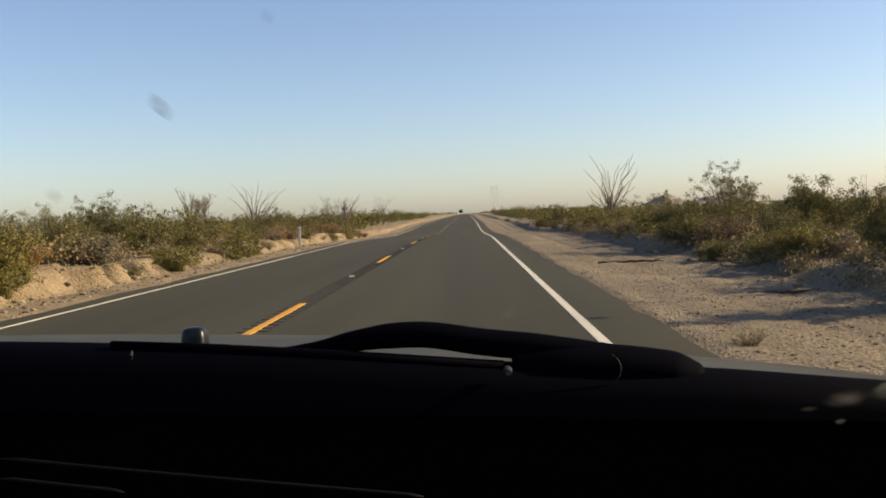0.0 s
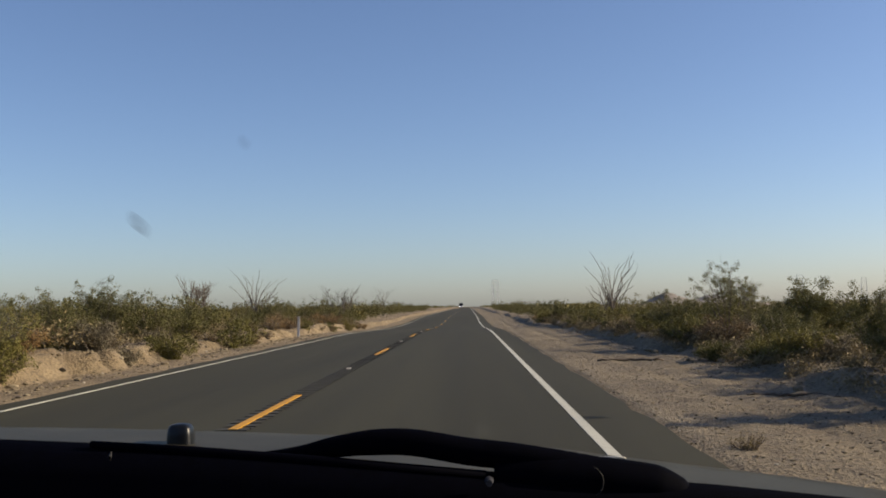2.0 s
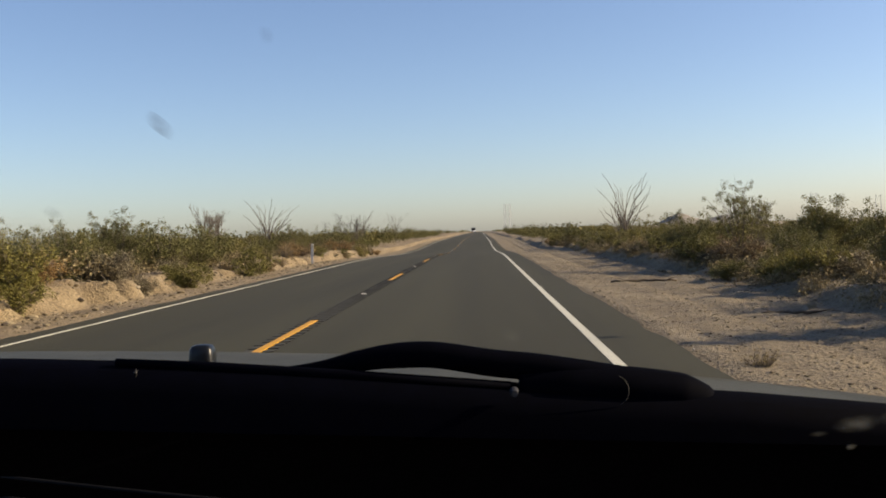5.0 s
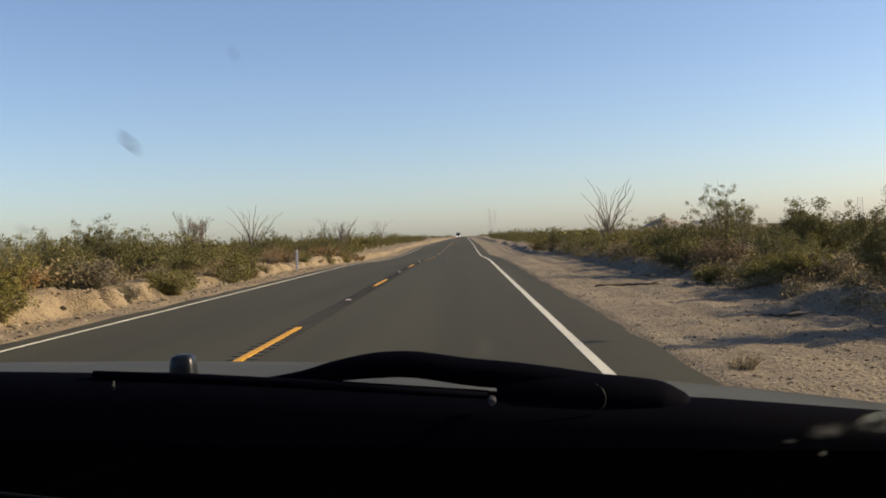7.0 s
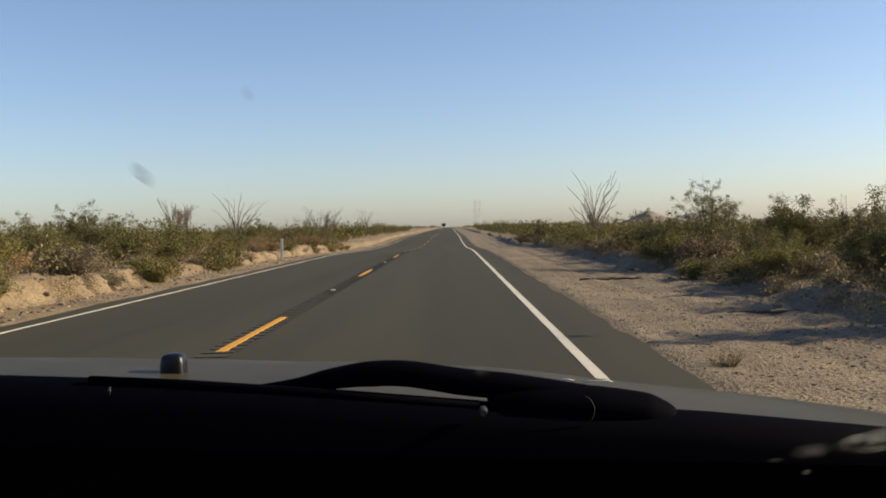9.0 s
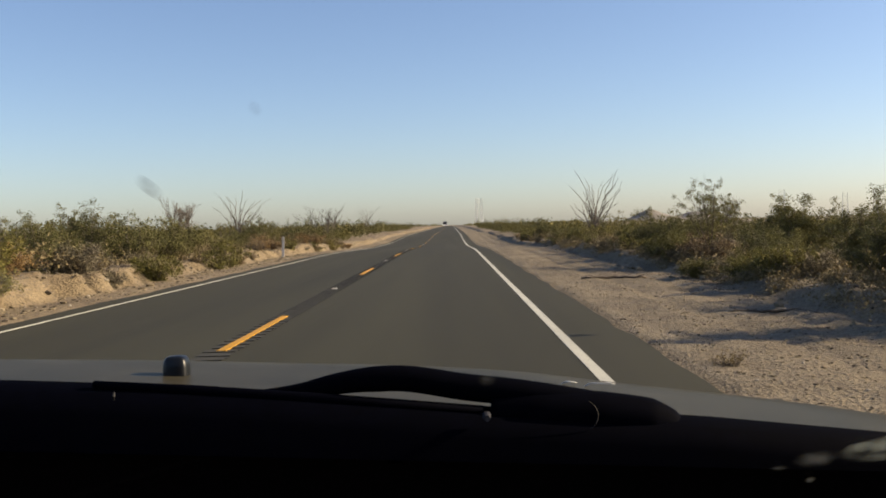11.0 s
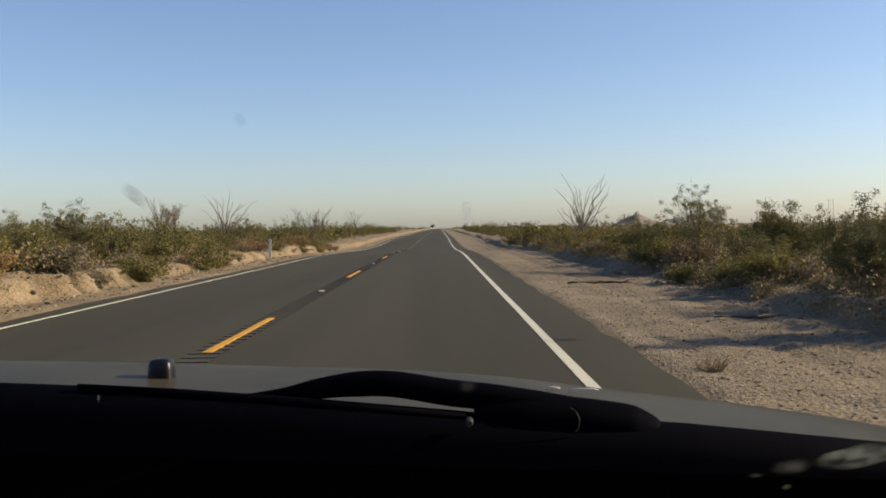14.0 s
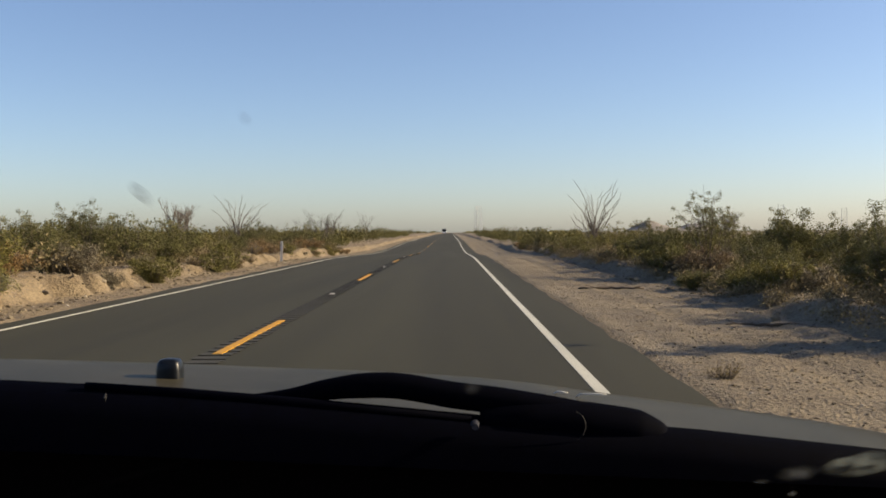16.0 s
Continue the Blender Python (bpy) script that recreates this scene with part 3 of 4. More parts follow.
# ---- ocotillos, posts, sticks, stones ----
def ocotillo(seed, height, wands, spread):
    """Long thin wands that fan from one base."""
    r = random.Random(seed)
    root = new("ocotillo")
    for k in range(wands):
        w = 2 * math.pi * k / wands + r.uniform(-0.3, 0.3)
        out, top = spread * r.uniform(0.2, 1.0), height * r.uniform(0.45, 1.0)
        pts, swing, sway = [], r.uniform(-0.9, 0.9), r.uniform(1.1, 2.7)
        for j in range(8):
            f = j / 7
            rr = 0.06 + out * f ** sway + r.uniform(-0.13, 0.13) * f
            pts.append((math.cos(w + swing * f) * rr + r.gauss(0, 0.075) * f, math.sin(w + swing * f) * rr + r.gauss(0, 0.075) * f, top * f ** 0.92 - 0.05))
        v, f2 = tube(pts, [0.03, 0.027, 0.024, 0.021, 0.018, 0.015, 0.012, 0.007], 5)
        part("wand", mesh_from("wand", v, f2, OCOTILLO_BARK), None, root)
    return tagged(root, "tall ocotillo with long bare grey wands", "ocotillo", group="roadside ocotillos")


for seed, x, y, h, n, s in ((1, 7.3, 51, 3.8, 26, 1.7), (2, -12.4, 58, 3.3, 28, 1.8), (3, -10.6, 88, 3.6, 16, 1.5), (5, -10.2, 120, 3.6, 14, 1.6)):
    oc = ocotillo(seed, h, n, s)
    oc.matrix_basis = pose(x, y, gz(x, y))


def bare_shrub(seed, height, stems):
    """A leafless desert shrub: stems that fork again and again into fine twigs."""
    r = random.Random(seed)
    v, f = [], []

    def grow(start, way, length, thick, level):
        mid = start + way * length * 0.5 + Vector((r.gauss(0, 1), r.gauss(0, 1), r.gauss(0.3, 0.6))) * length * 0.05
        end = start + way * length
        tube([start, mid, end], [thick, thick * 0.82, thick * 0.62], 5 if level < 2 else 4, v, f)
        if level == 4:
            return
        for _ in range(3 if level < 3 else 2):
            turn = Vector((r.gauss(0, 1), r.gauss(0, 1), r.gauss(0.25, 0.5))).normalized()
            grow(mid.lerp(end, r.uniform(0.3, 1.0)), (way + turn * r.uniform(0.35, 0.7)).normalized(), length * r.uniform(0.5, 0.78), thick * 0.58, level + 1)

    for k in range(stems):
        w = 2 * math.pi * (k + r.uniform(-0.3, 0.3)) / stems
        way = Vector((math.cos(w) * r.uniform(0.2, 0.6), math.sin(w) * r.uniform(0.2, 0.6), 1)).normalized()
        grow(Vector((math.cos(w) * 0.05, math.sin(w) * 0.05, -0.05)), way, height * r.uniform(0.34, 0.46), 0.035, 0)
    root = new("bare_shrub")
    part("branches", mesh_from("branches", v, f, OCOTILLO_BARK), None, root)
    return tagged(root, "leafless grey twiggy shrub behind the sandy bank", "bare shrub", group="roadside bare shrubs")


for seed, x, y, h, n in ((61, -11.4, 42, 2.5, 8), (62, -9.3, 71, 2.9, 7), (63, 12.5, 47, 2.5, 7)):
    bare_shrub(seed, h, n).matrix_basis = pose(x, y, gz(x, y), 0, 0, 40 * n)


def marker_post():
    root = new("marker_post")
    part("post", bm_box((0.1, 0.025, 0.95), (0, 0, 0.375), 0.008), POST_WHITE, root)
    part("reflector", bm_box((0.075, 0.008, 0.14), (0, -0.0165, 0.74), 0.003), MARKER, root, "small pale reflector")
    return tagged(root, "thin white roadside marker post on the sandy bank", "marker post")


mp = marker_post()
mp.matrix_basis = pose(-7.0, 41, gz(-7.0, 41), 0, 2, 5)


def fallen_branch():
    r = random.Random(5)
    v, f = [], []
    pts = [(-0.78 + 1.56 * k / 12, 0.07 * math.sin(k * 0.8) + r.gauss(0, 0.012), 0.035 + 0.03 * math.sin(k * 1.3) ** 2) for k in range(13)]
    tube(pts, [0.02 + 0.012 * math.sin(k / 12 * 3.1) for k in range(13)], 7, v, f)
    tube([pts[2], (-0.62, 0.12, 0.09), (-0.74, 0.22, 0.13)], [0.014, 0.01, 0.005], 5, v, f)
    tube([pts[9], (0.52, -0.08, 0.1), (0.62, -0.16, 0.12)], [0.013, 0.009, 0.005], 5, v, f)
    ob = new("fallen_branch", mesh_from("fallen_branch", v, f, DEADWOOD, True))
    return tagged(ob, "dark dead branch lying on the gravel shoulder", "branch")


br = fallen_branch()
br.matrix_basis = pose(3.9, 12.4, gz(3.9, 12.4), 0, 0, -10) @ Matrix.Diagonal((0.6, 0.6, 0.6, 1))
second = copy_thing(br, Matrix.Identity(4))
second.matrix_basis = pose(3.3, 20.5, gz(3.3, 20.5), 0, 0, 172) @ Matrix.Diagonal((0.85, 0.85, 0.85, 1))


def stone_source(seed):
    r = random.Random(seed)
    bm = bmesh.new()
    bmesh.ops.create_icosphere(bm, subdivisions=1, radius=1)
    sx, sy, sz = r.uniform(0.7, 1.3), r.uniform(0.7, 1.2), r.uniform(0.4, 0.75)
    for v in bm.verts:
        k = r.uniform(0.75, 1.2)
        v.co = Vector((v.co.x * sx * k, v.co.y * sy * k, v.co.z * sz * k))
    vs = np.array([v.co[:] for v in bm.verts])
    fs = np.array([[v.index for v in f.verts] for f in bm.faces])
    bm.free()
    return vs, fs


stones = [stone_source(s) for s in range(8)]


def stone_field(name, label, spots, seed):
    r = np.random.RandomState(seed)
    V, Fc, base = [], [], 0
    for x, y, s in spots:
        v, f = stones[r.randint(len(stones))]
        a = r.rand() * 6.283
        q = np.stack([v[:, 0] * math.cos(a) - v[:, 1] * math.sin(a), v[:, 0] * math.sin(a) + v[:, 1] * math.cos(a), v[:, 2]], -1) * s
        V.append(q + np.array((x, y, gz(x, y) + s * 0.12)))
        Fc.append(f + base)
        base += len(v)
    ob = new(name, mesh_from(name, np.concatenate(V).tolist(), np.concatenate(Fc).tolist(), STONE))
    return tagged(ob, label, "gravel", kind="stuff")


spots = []
for _ in range(9500):
    y = 4.5 + 30 * rng.random() ** 1.6
    spots.append((1.79 + 2.9 * rng.random() ** 0.8, y, 0.004 + 0.017 * rng.random() ** 6))
for _ in range(850):
    spots.append((rng.uniform(4.3, 5.6), 5 + 40 * rng.random(), 0.012 + 0.045 * rng.random() ** 4))
for _ in range(1400):
    spots.append((rng.uniform(-8.2, -6.1), 10 + 34 * rng.random(), 0.012 + 0.04 * rng.random() ** 3))
for _ in range(260):
    spots.append((-6.9 - 0.5 * rng.random() ** 2, 11 + 40 * rng.random(), 0.03 + 0.06 * rng.random() ** 3))
stone_field("shoulder_gravel", "loose tan gravel scattered over the road shoulders", spots, 8)


def rock(i, size):
    v, f = stones[i]
    ob = new("rock", mesh_from("rock", (v * size).tolist(), f.tolist(), STONE))
    return tagged(ob, "small tan desert rock on the roadside ground", "rock", group="roadside rocks")


for k in range(26):
    right = k % 2
    x = rng.uniform(4.2, 5.4) if right else rng.uniform(-7.9, -6.5)
    y = rng.uniform(7, 30) if right else rng.uniform(13, 38)
    rk = rock(k % 8, rng.uniform(0.05, 0.13))
    rk.matrix_basis = pose(x, y, gz(x, y) + 0.02, 0, 0, rng.uniform(0, 360))


# ---- far things ----
def lattice_tower(height, base):
    """A steel power-line tower: four legs, braces and cross-arms."""
    root = new("power_line_tower")

    def leg_at(sx, sy, f):
        w = base * (1 - 0.18 * f)
        return Vector((sx * w / 2, sy * w / 2, height * f))

    for sx, sy in ((-1, -1), (1, -1), (1, 1), (-1, 1)):
        v, f = tube([leg_at(sx, sy, 0), leg_at(sx, sy, 0.5), leg_at(sx, sy, 1)], [0.34, 0.3, 0.26], 4)
        part("leg", mesh_from("leg", v, f, STEEL), None, root)
    v, f = [], []
    corners = ((-1, -1), (1, -1), (1, 1), (-1, 1))
    for k in range(9):
        f0, f1 = k / 9, (k + 1) / 9
        for c in range(4):
            a, b = corners[c], corners[(c + 1) % 4]
            tube([leg_at(*a, f0), leg_at(*b, f1)], [0.06, 0.06], 3, v, f)
            tube([leg_at(*b, f0), leg_at(*a, f1)], [0.06, 0.06], 3, v, f)
    part("bracing", mesh_from("bracing", v, f, STEEL), None, root)
    for fz, reach in ((0.98, 0.17), (0.86, 0.22), (0.74, 0.19)):
        v, f = [], []
        for s in (-1, 1):
            tube([(0, 0, height * fz), (s * reach * height, 0, height * fz)], [0.16, 0.06], 4, v, f)
            tube([(0, 0, height * (fz - 0.04)), (s * reach * height, 0, height * fz)], [0.1, 0.05], 4, v, f)
        part("cross_arm", mesh_from("cross_arm", v, f, STEEL), None, root)
    return tagged(root, "distant grey steel lattice power-line tower", "power tower", group="power line towers")


tower = lattice_tower(40, 9.5)
tower.matrix_basis = pose(42, 1500, gz(42, 1500), 0, 0, 70)
copy_thing(tower, pose(490, 1480, gz(490, 1480), 0, 0, 70))
copy_thing(tower, pose(690, 1750, gz(690, 1750), 0, 0, 70))


def hill(width, height, depth, seed):
    xs, ys = np.linspace(-1, 1, 44), np.linspace(-1, 1, 16)
    A, B = np.meshgrid(xs, ys)
    prof = np.exp(-((A + 0.35) / 0.3) ** 2) + 0.72 * np.exp(-((A - 0.4) / 0.28) ** 2)
    H = prof * np.clip(1 - B ** 2, 0, 1) * (0.82 + 0.36 * field(A * 9 + seed, B * 6, 1.0)) * smoothstep(1, 0.7, np.abs(A))
    P = np.stack([A * width / 2, B * depth / 2, H * height - 1.5], -1).reshape(-1, 3)
    ii = np.arange(A.size).reshape(A.shape)
    q = np.stack([ii[:-1, :-1], ii[:-1, 1:], ii[1:, 1:], ii[1:, :-1]], -1).reshape(-1, 4)
    return mesh_from("hills", P.tolist(), q.tolist(), HILL)


hills = new("hills", hill(470, 44, 260, 3))
hills.matrix_basis = pose(880, 4000, gz(880, 4000))
tagged(hills, "low bare brown hills on the far horizon", "hills", kind="structure")


def far_truck():
    root = new("truck")
    part("body", bm_box((2.4, 6.0, 2.1), (0, 3.4, 1.9), 0.08), TRUCK_PAINT, root)
    bm = bm_box((2.2, 1.9, 1.9), (0, -0.7, 1.55), 0.15)
    part("cab", bm, TRUCK_PAINT, root)
    part("windscreen", bm_box((1.9, 0.03, 0.7), (0, -1.67, 2.0), 0.01), BLACK_TRIM, root)
    part("bumper", bm_box((2.3, 0.2, 0.35), (0, -1.75, 0.7), 0.05), POST_WHITE, root, "pale front bumper")
    for s in (-1, 1):
        part("headlight", bm_box((0.36, 0.05, 0.28), (s * 0.8, -1.68, 1.0), 0.03), HEADLAMP, root, "lit white headlight")
        for y in (-0.6, 3.0, 5.2):
            v, f = tube([(s * 1.08 - 0.12, y, 0.45), (s * 1.08 + 0.12, y, 0.45)], [0.45, 0.45], 16)
            part("wheel", mesh_from("wheel", v, f, RUBBER), None, root)
    return tagged(root, "dark truck with lit headlights far ahead on the highway", "truck")


truck = far_truck()
truck.matrix_basis = pose(-3.9, 590, float(road_height(590)))


# ---- the car round the camera ----
car = new("car")
tagged(car, "stone-grey off-road car with black cowl and dark dashboard", "car")
car.matrix_basis = pose(-0.001, 0, 1.135) @ pose(0, 0, 0, 0, -0.6, 0) @ pose(0, 0, -1.14)
TILT = 0.057  # the car leans a little to its right


def hood_height(u):
    return float(np.interp(u, (-1.05, -0.92, -0.6, -0.35, 0.11, 0.37, 0.6, 0.87, 1.0), (0.925, 0.922, 0.906, 0.891, 0.856, 0.819, 0.789, 0.745, 0.71)))


def hood_mesh():
    """A gently crowned bonnet that rolls over at its front edge and falls away at its side."""
    us, rows = np.linspace(-1.02, 0.94, 60), 26
    verts, faces = [], []
    for j in range(rows):
        f = j / (rows - 1)
        for u in us:
            front = 2.04 - 0.03 * u * u
            y = 1.15 + (front + 0.14 - 1.15) * f
            over = max(0.0, y - front + 0.10)
            h = sum(hood_height(u + d) for d in (-0.12, -0.06, 0, 0.06, 0.12)) / 5
            z = h + 0.01 * (1 - f) - 1.0 * over ** 2 - 5.0 * max(0.0, over - 0.12) ** 1.3
            z += 0.004 * math.exp(-((u + 0.02) / 0.25) ** 4)
            verts.append((u, y, z))
    w = len(us)
    for j in range(rows - 1):
        for k in range(w - 1):
            faces.append((j * w + k, j * w + k + 1, (j + 1) * w + k + 1, (j + 1) * w + k))
    return mesh_from("hood", verts, faces, CAR_PAINT, True)


hood = part("hood", hood_mesh(), None, car, "stone-grey painted hood")
solid = hood.modifiers.new("thickness", "SOLIDIFY")
solid.thickness, solid.offset = 0.02, -1

# two thin pale strips added to draw the white highlights on the hood
for x0, x1, z in ((0.185, 0.218, 0.853), (0.23, 0.29, 0.848)):
    v, f = tube([(x0, 1.86, z - 0.006), (x0 + 0.012, 1.86, z), (x1 - 0.01, 1.86, z - 0.001), (x1, 1.86, z - 0.003)], [0.0007, 0.0016, 0.0016, 0.0007], 6)
    part("hood_trim", mesh_from("hood_trim", v, f, POST_WHITE, True), None, car, "bright highlight on the hood, drawn as a pale strip")

# black rubber hood bumper
bm = bmesh.new()
rings = []
for z, r in ((-0.03, 0.0255), (0.0, 0.027), (0.03, 0.0262), (0.042, 0.0245), (0.0485, 0.02), (0.051, 0.008)):
    rings.append([bm.verts.new((r * math.copysign(abs(math.cos(a)) ** 0.45, math.cos(a)), r * math.copysign(abs(math.sin(a)) ** 0.45, math.sin(a)), z))
                  for a in (2 * math.pi * k / 20 for k in range(20))])
for a, b in zip(rings, rings[1:]):
    for k in range(20):
        bm.faces.new((a[k], a[(k + 1) % 20], b[(k + 1) % 20], b[k]))
bm.faces.new(rings[-1])
bm.faces.new(rings[0][::-1])
knob = part("hood_bumper", bm, RUBBER, car, "black rubber hood bumper", True)
knob.location, knob.scale = (-0.5105, 1.77, 0.8906), (0.835, 0.835, 0.95)


def section(name, profile_fn, x0, x1, count, mat, label="", smooth=True):
    """A body lofted across the car: profile_fn(x) gives its outline as (y, z) points."""
    verts, faces = [], []
    xs = np.linspace(x0, x1, count)
    n = 0
    for x in xs:
        p = profile_fn(x)
        n = len(p)
        verts += [(x, y, z) for y, z in p]
    for i in range(count - 1):
        for k in range(n):
            a, b = i * n, (i + 1) * n
            faces.append((a + k, a + (k + 1) % n, b + (k + 1) % n, b + k))
    faces += [tuple(range(n))[::-1], tuple(range((count - 1) * n, count * n))]
    return part(name, mesh_from(name, verts, faces, mat, smooth), None, car, label)


def cowl_top(x):
    """Height of the black cowl's upper edge across the car."""
    return float(np.interp(x, (-1.0, -0.52, -0.33, -0.2, 0.03, 0.26, 0.47, 0.8), (1.02, 1.0, 0.988, 0.976, 0.951, 0.933, 0.907, 0.868)))


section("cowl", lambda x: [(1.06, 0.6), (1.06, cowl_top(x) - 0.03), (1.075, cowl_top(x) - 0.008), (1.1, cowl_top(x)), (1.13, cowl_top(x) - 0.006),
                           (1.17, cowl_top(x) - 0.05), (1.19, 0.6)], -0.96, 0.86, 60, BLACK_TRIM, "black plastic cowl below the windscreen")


def smooth_path(points, steps):
    """A rounded path through points."""
    p = [Vector(q) for q in points]
    out = []
    for i in range(len(p) - 1):
        a, b, c, d = p[max(i - 1, 0)], p[i], p[i + 1], p[min(i + 2, len(p) - 1)]
        for s in range(steps):
            t = s / steps
            out.append(0.5 * ((2 * b) + (c - a) * t + (2 * a - 5 * b + 4 * c - d) * t * t + (3 * b - a - 3 * c + d) * t ** 3))
    return out + [p[-1]]


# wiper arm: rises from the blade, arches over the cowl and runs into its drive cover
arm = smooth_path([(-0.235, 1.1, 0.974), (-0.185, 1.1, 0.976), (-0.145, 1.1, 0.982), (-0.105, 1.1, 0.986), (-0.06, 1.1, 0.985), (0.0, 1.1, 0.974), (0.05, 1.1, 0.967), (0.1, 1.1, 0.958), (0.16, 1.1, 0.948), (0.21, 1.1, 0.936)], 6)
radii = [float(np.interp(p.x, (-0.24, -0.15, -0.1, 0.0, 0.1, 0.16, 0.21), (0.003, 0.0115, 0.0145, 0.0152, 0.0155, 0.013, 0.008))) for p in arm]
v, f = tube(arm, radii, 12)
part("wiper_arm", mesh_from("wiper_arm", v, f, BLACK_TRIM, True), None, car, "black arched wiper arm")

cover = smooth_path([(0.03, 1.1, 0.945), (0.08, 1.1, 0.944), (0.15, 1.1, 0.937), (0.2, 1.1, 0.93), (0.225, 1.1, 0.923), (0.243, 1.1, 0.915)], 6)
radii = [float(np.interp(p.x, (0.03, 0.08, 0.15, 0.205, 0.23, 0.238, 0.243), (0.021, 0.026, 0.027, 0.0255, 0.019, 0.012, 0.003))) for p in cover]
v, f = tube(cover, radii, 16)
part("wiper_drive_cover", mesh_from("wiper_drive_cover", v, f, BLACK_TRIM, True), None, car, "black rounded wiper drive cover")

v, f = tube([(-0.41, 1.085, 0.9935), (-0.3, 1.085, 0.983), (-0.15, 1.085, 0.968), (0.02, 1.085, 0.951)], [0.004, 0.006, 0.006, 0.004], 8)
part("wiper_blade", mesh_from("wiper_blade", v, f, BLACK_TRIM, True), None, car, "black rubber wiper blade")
v, f = tube([(0.0232, 1.068, 0.947), (0.0232, 1.05, 0.947)], [0.005, 0.0035], 10)
part("pivot_nut", mesh_from("pivot_nut", v, f, CHROME), None, car, "small bright pivot nut")
v, f = tube([(-0.379, 1.058, 0.9795), (-0.3785, 1.056, 0.984), (-0.378, 1.058, 0.9885)], [0.0008, 0.002, 0.0008], 8)
part("blade_clip", mesh_from("blade_clip", v, f, WORN), None, car, "tiny bright blade clip")
ring = [(0.1275 + 0.017 * math.cos(a), 1.069, 0.943 + 0.017 * math.sin(a)) for a in (radians(-65 + 13 * k) for k in range(11))]
v, f = tube(ring, [0.0003] + [0.0006] * 9 + [0.0003], 6)
part("cap_rim", mesh_from("cap_rim", v, f, WORN), None, car, "thin worn rim of a round cap")

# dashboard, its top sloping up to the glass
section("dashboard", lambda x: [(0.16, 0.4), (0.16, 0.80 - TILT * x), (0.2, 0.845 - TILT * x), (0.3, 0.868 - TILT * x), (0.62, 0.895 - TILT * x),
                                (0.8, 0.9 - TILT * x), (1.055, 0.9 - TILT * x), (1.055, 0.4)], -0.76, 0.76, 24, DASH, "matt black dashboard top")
# thin grey strips stand in for the faint highlights along the dash ridges
for points in ([(-0.4293, 0.855, 0.9244), (-0.3181, 0.822, 0.9181), (-0.2069, 0.793, 0.9115), (-0.1227, 0.774, 0.9061), (-0.0556, 0.758, 0.9019)],
               [(-0.3989, 0.791, 0.9224), (-0.3419, 0.775, 0.9187), (-0.2871, 0.76, 0.9152)]):
    path = smooth_path(points, 4)
    v, f = tube(path, [0.0008] + [0.0026] * (len(path) - 2) + [0.0008], 6)
    part("dash_seam", mesh_from("dash_seam", v, f, SEAM_HIGHLIGHT, True), None, car, "faint highlight along a dashboard seam, drawn as a grey strip")
part("roof", bm_box((1.62, 2.48, 0.05), (0, -1.06, 1.52), 0.02), LINING, car, "dark headliner")
part("rear_panel", bm_box((1.62, 0.05, 1.3), (0, -2.28, 0.9), 0.02), LINING, car)
part("floor_pan", bm_box((1.6, 3.4, 0.05), (0, -0.58, 0.32), 0.02), LINING, car)
for s in (-1, 1):
    part("side_panel", bm_box((0.04, 3.4, 0.62), (s * 0.81, -0.58, 0.63), 0.01), CAR_PAINT, car)
    part("side_pillar", bm_box((0.05, 1.5, 0.62), (s * 0.8, -1.5, 1.2), 0.01), LINING, car)
    for y in (1.62, -1.6):
        v, f = tube([(s * 0.9 - 0.14, y, 0.36), (s * 0.9 + 0.06, y, 0.36)], [0.36, 0.36], 28)
        wheel = part("wheel", mesh_from("wheel", v, f, RUBBER), None, car)
        v, f = tube([(s * 0.98 - 0.05, y, 0.36), (s * 0.98 - 0.03, y, 0.36)], [0.21, 0.2], 20)
        part("rim", mesh_from("rim", v, f, STEEL), None, wheel, "grey steel wheel rim")
    fender = bm_box((0.2, 0.95, 0.05), (s * 1.02 - 0.04, 1.55, 0.56), 0.02)
    part("fender", fender, BLACK_TRIM, car)
    part("engine_side", bm_box((0.03, 1.0, 0.4), (s * 0.84 - 0.04, 1.6, 0.45), 0.01), CAR_PAINT, car)
grille = part("grille", bm_box((1.4, 0.06, 0.42), (0, 2.1, 0.55), 0.02), CAR_PAINT, car)
for k in range(7):
    part("grille_slot", bm_box((0.05, 0.02, 0.26), (-0.27 + 0.09 * k, 2.135, 0.56), 0.008), BLACK_TRIM, grille, "black grille slot")
for s in (-1, 1):
    v, f = tube([(s * 0.5, 2.12, 0.58), (s * 0.5, 2.16, 0.58)], [0.1, 0.085], 24)
    part("headlight", mesh_from("headlight", v, f, LAMP_GLASS), None, car, "round clear headlight")
    v, f = tube([(s * 0.775, 0.88, 0.9), (s * 0.775, 0.17, 1.5)], [0.028, 0.028], 8)
    part("windscreen_pillar", mesh_from("windscreen_pillar", v, f, BLACK_TRIM), None, car)
part("front_bumper", bm_box((1.6, 0.16, 0.18), (0, 2.25, 0.42), 0.04), BLACK_TRIM, car)

# windscreen: a thin raked pane with dirt spots and pale smears on its face
LOW, HIGH = (0.86, 0.905), (0.17, 1.49)


def on_glass(x, z, off=0.0):
    f = (z - LOW[1]) / (HIGH[1] - LOW[1])
    return Vector((x, LOW[0] + (HIGH[0] - LOW[0]) * f - off * 0.65, z - off * 0.76))


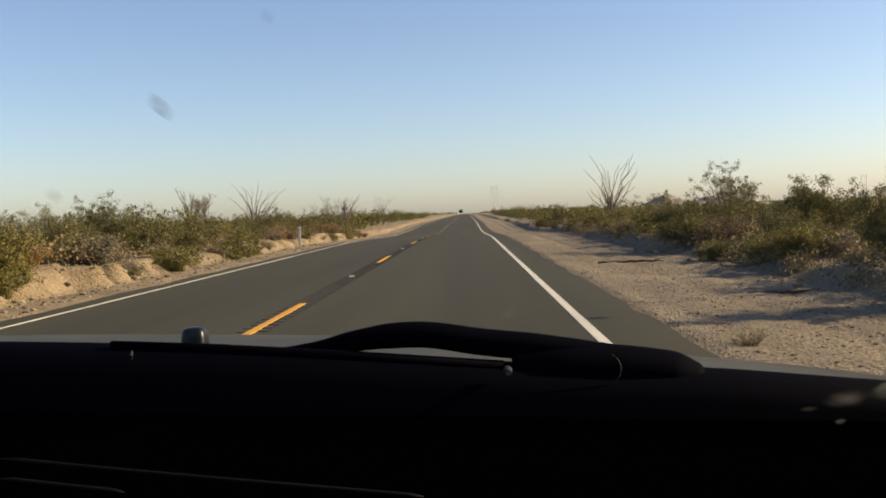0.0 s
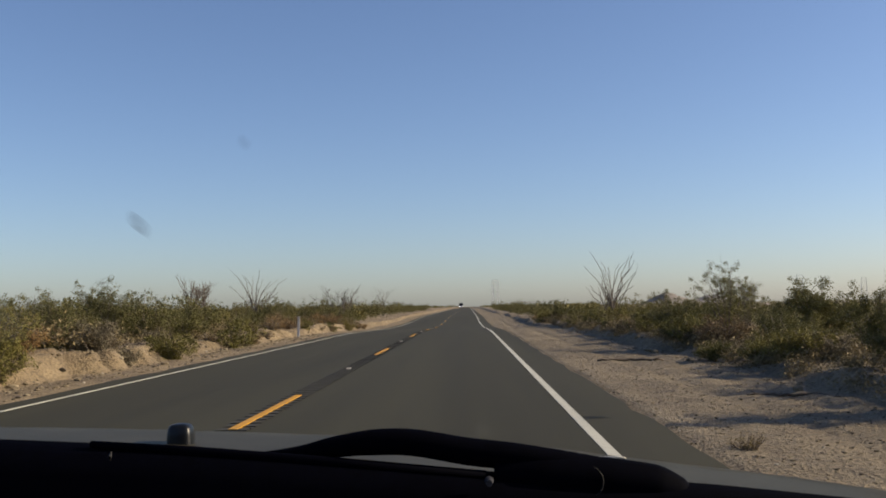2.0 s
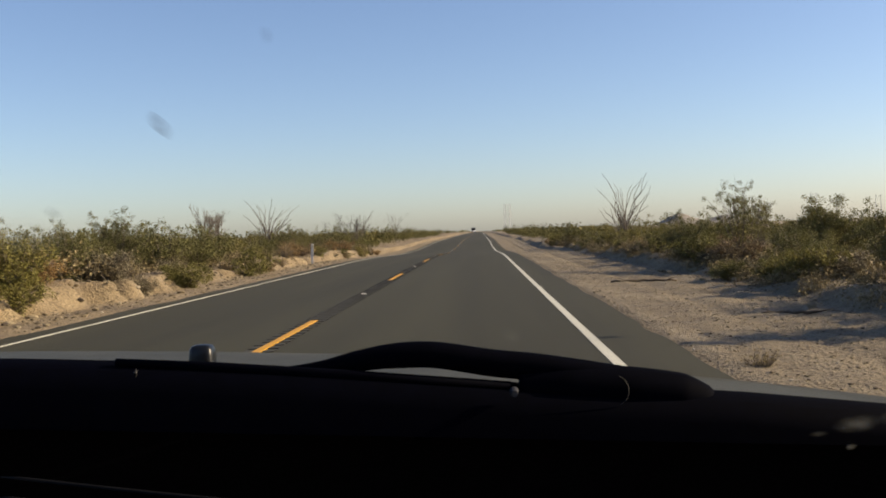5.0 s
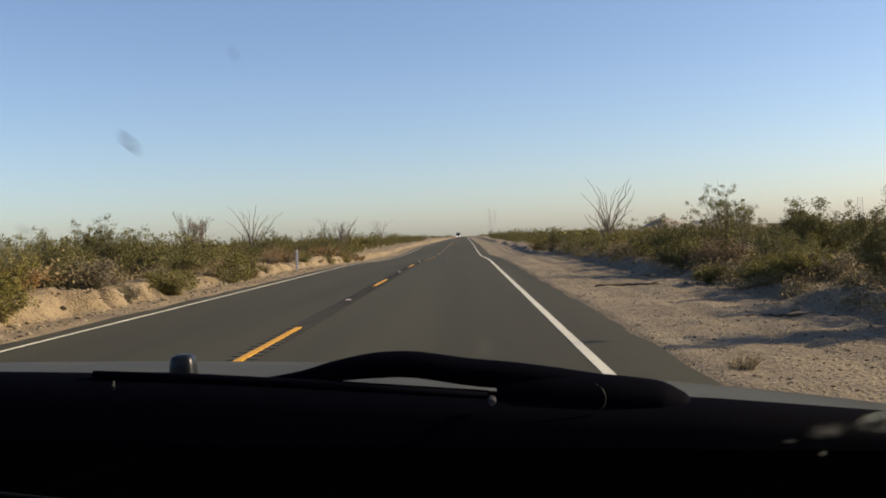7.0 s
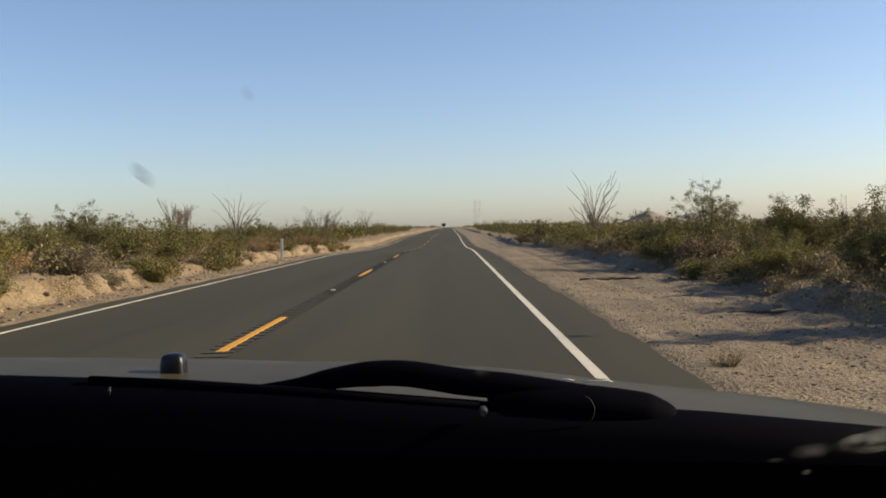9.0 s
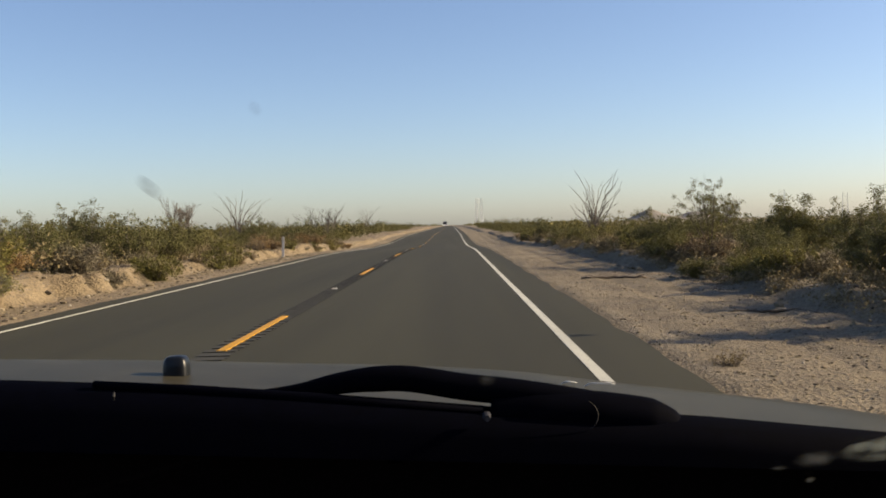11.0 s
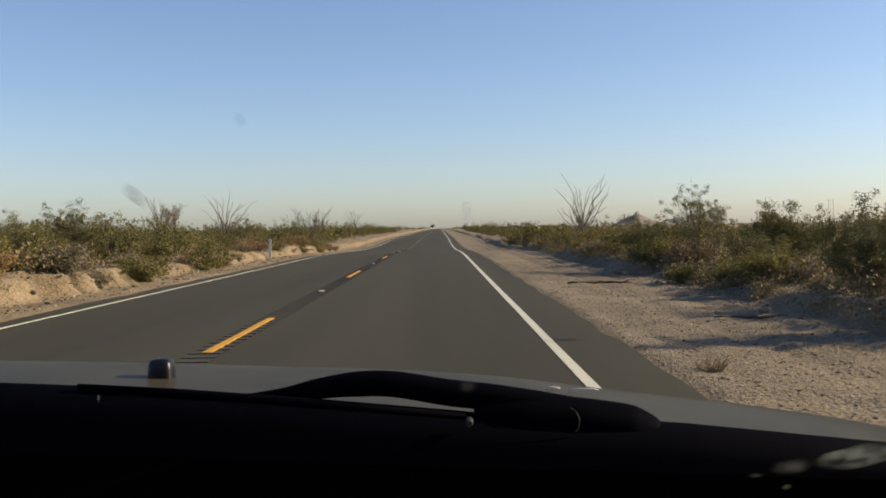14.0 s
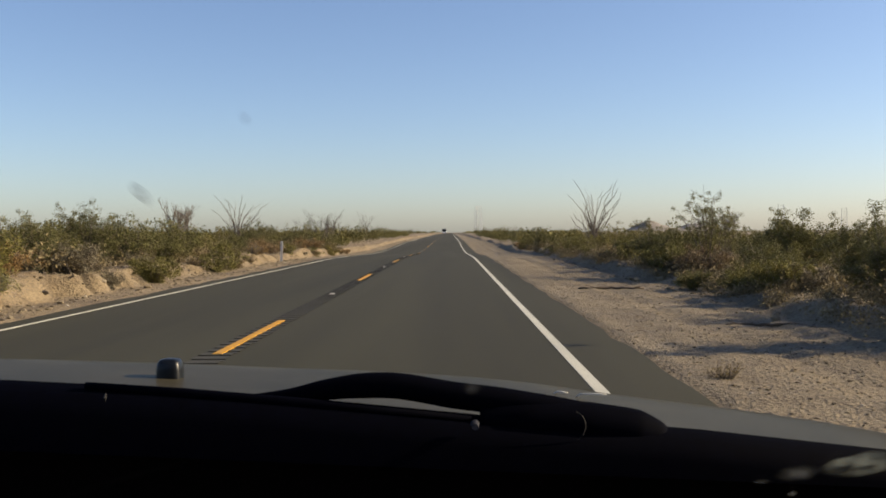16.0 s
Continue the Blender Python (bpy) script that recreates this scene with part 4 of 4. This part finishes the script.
verts = [on_glass(-0.74, LOW[1]), on_glass(0.74, LOW[1]), on_glass(0.74, HIGH[1]), on_glass(-0.74, HIGH[1])]
glass = part("windscreen", mesh_from("windscreen", verts, [(0, 1, 2, 3)], GLASS), None, car, "clear slightly dirty windscreen")
glass.visible_shadow = False


def smudge(name, x, z, w, h, turn, mat, label):
    """An uneven round patch of thin film on the inner face of the glass."""
    r = random.Random(int(x * 1000) + 7)
    vs = [on_glass(x, z, 0.003)]
    ax, up = Vector((1, 0, 0)), (on_glass(0, 1.4) - on_glass(0, 1.0)).normalized()
    for k in range(20):
        a = 2 * math.pi * k / 20
        q = r.uniform(0.85, 1.1)
        du, dv = math.cos(a) * w * q, math.sin(a) * h * q
        vs.append(vs[0] + ax * (du * math.cos(turn) - dv * math.sin(turn)) + up * (du * math.sin(turn) + dv * math.cos(turn)))
    fs = [(0, 1 + k, 1 + (k + 1) % 20) for k in range(20)]
    ob = part(name, mesh_from(name, vs, fs, mat), None, glass, label)
    ob.visible_shadow = False
    return ob


smudge("dirt_spot", -0.1705, 1.1835, 0.0055, 0.0155, 0.5, DARK_SPOT, "dark dried dirt spot")
smudge("dirt_spot", -0.1035, 1.219, 0.0045, 0.007, 0.3, FAINT_SPOT, "faint dirt spot")
smudge("dirt_spot", -0.2515, 1.142, 0.007, 0.009, 0.2, FAINT_SPOT, "faint dirt spot")
smudge("dirt_film", 0.334, 0.968, 0.043, 0.022, 0.45, PALE_FILM, "pale uneven smear in the corner")
smudge("dirt_film", 0.282, 0.957, 0.021, 0.016, 0.5, FAINT_FILM, "thin grey smear in the corner")
smudge("dirt_film", 0.2555, 0.948, 0.0095, 0.0055, 0.0, THIN_FILM, "pale dirt fleck")
smudge("dirt_film", 0.287, 0.9325, 0.0055, 0.0065, 0.3, FAINT_FILM, "pale dirt fleck")
smudge("dirt_film", 0.0135, 1.0485, 0.0075, 0.0115, 0.1, THIN_FILM, "pale dirt fleck")
smudge("dirt_film", -0.284, 1.131, 0.04, 0.023, 0.1, FAINT_FILM, "faint pale smear")
smudge("dirt_film", 0.304, 1.094, 0.014, 0.035, 0.0, FAINT_FILM, "faint pale streak")
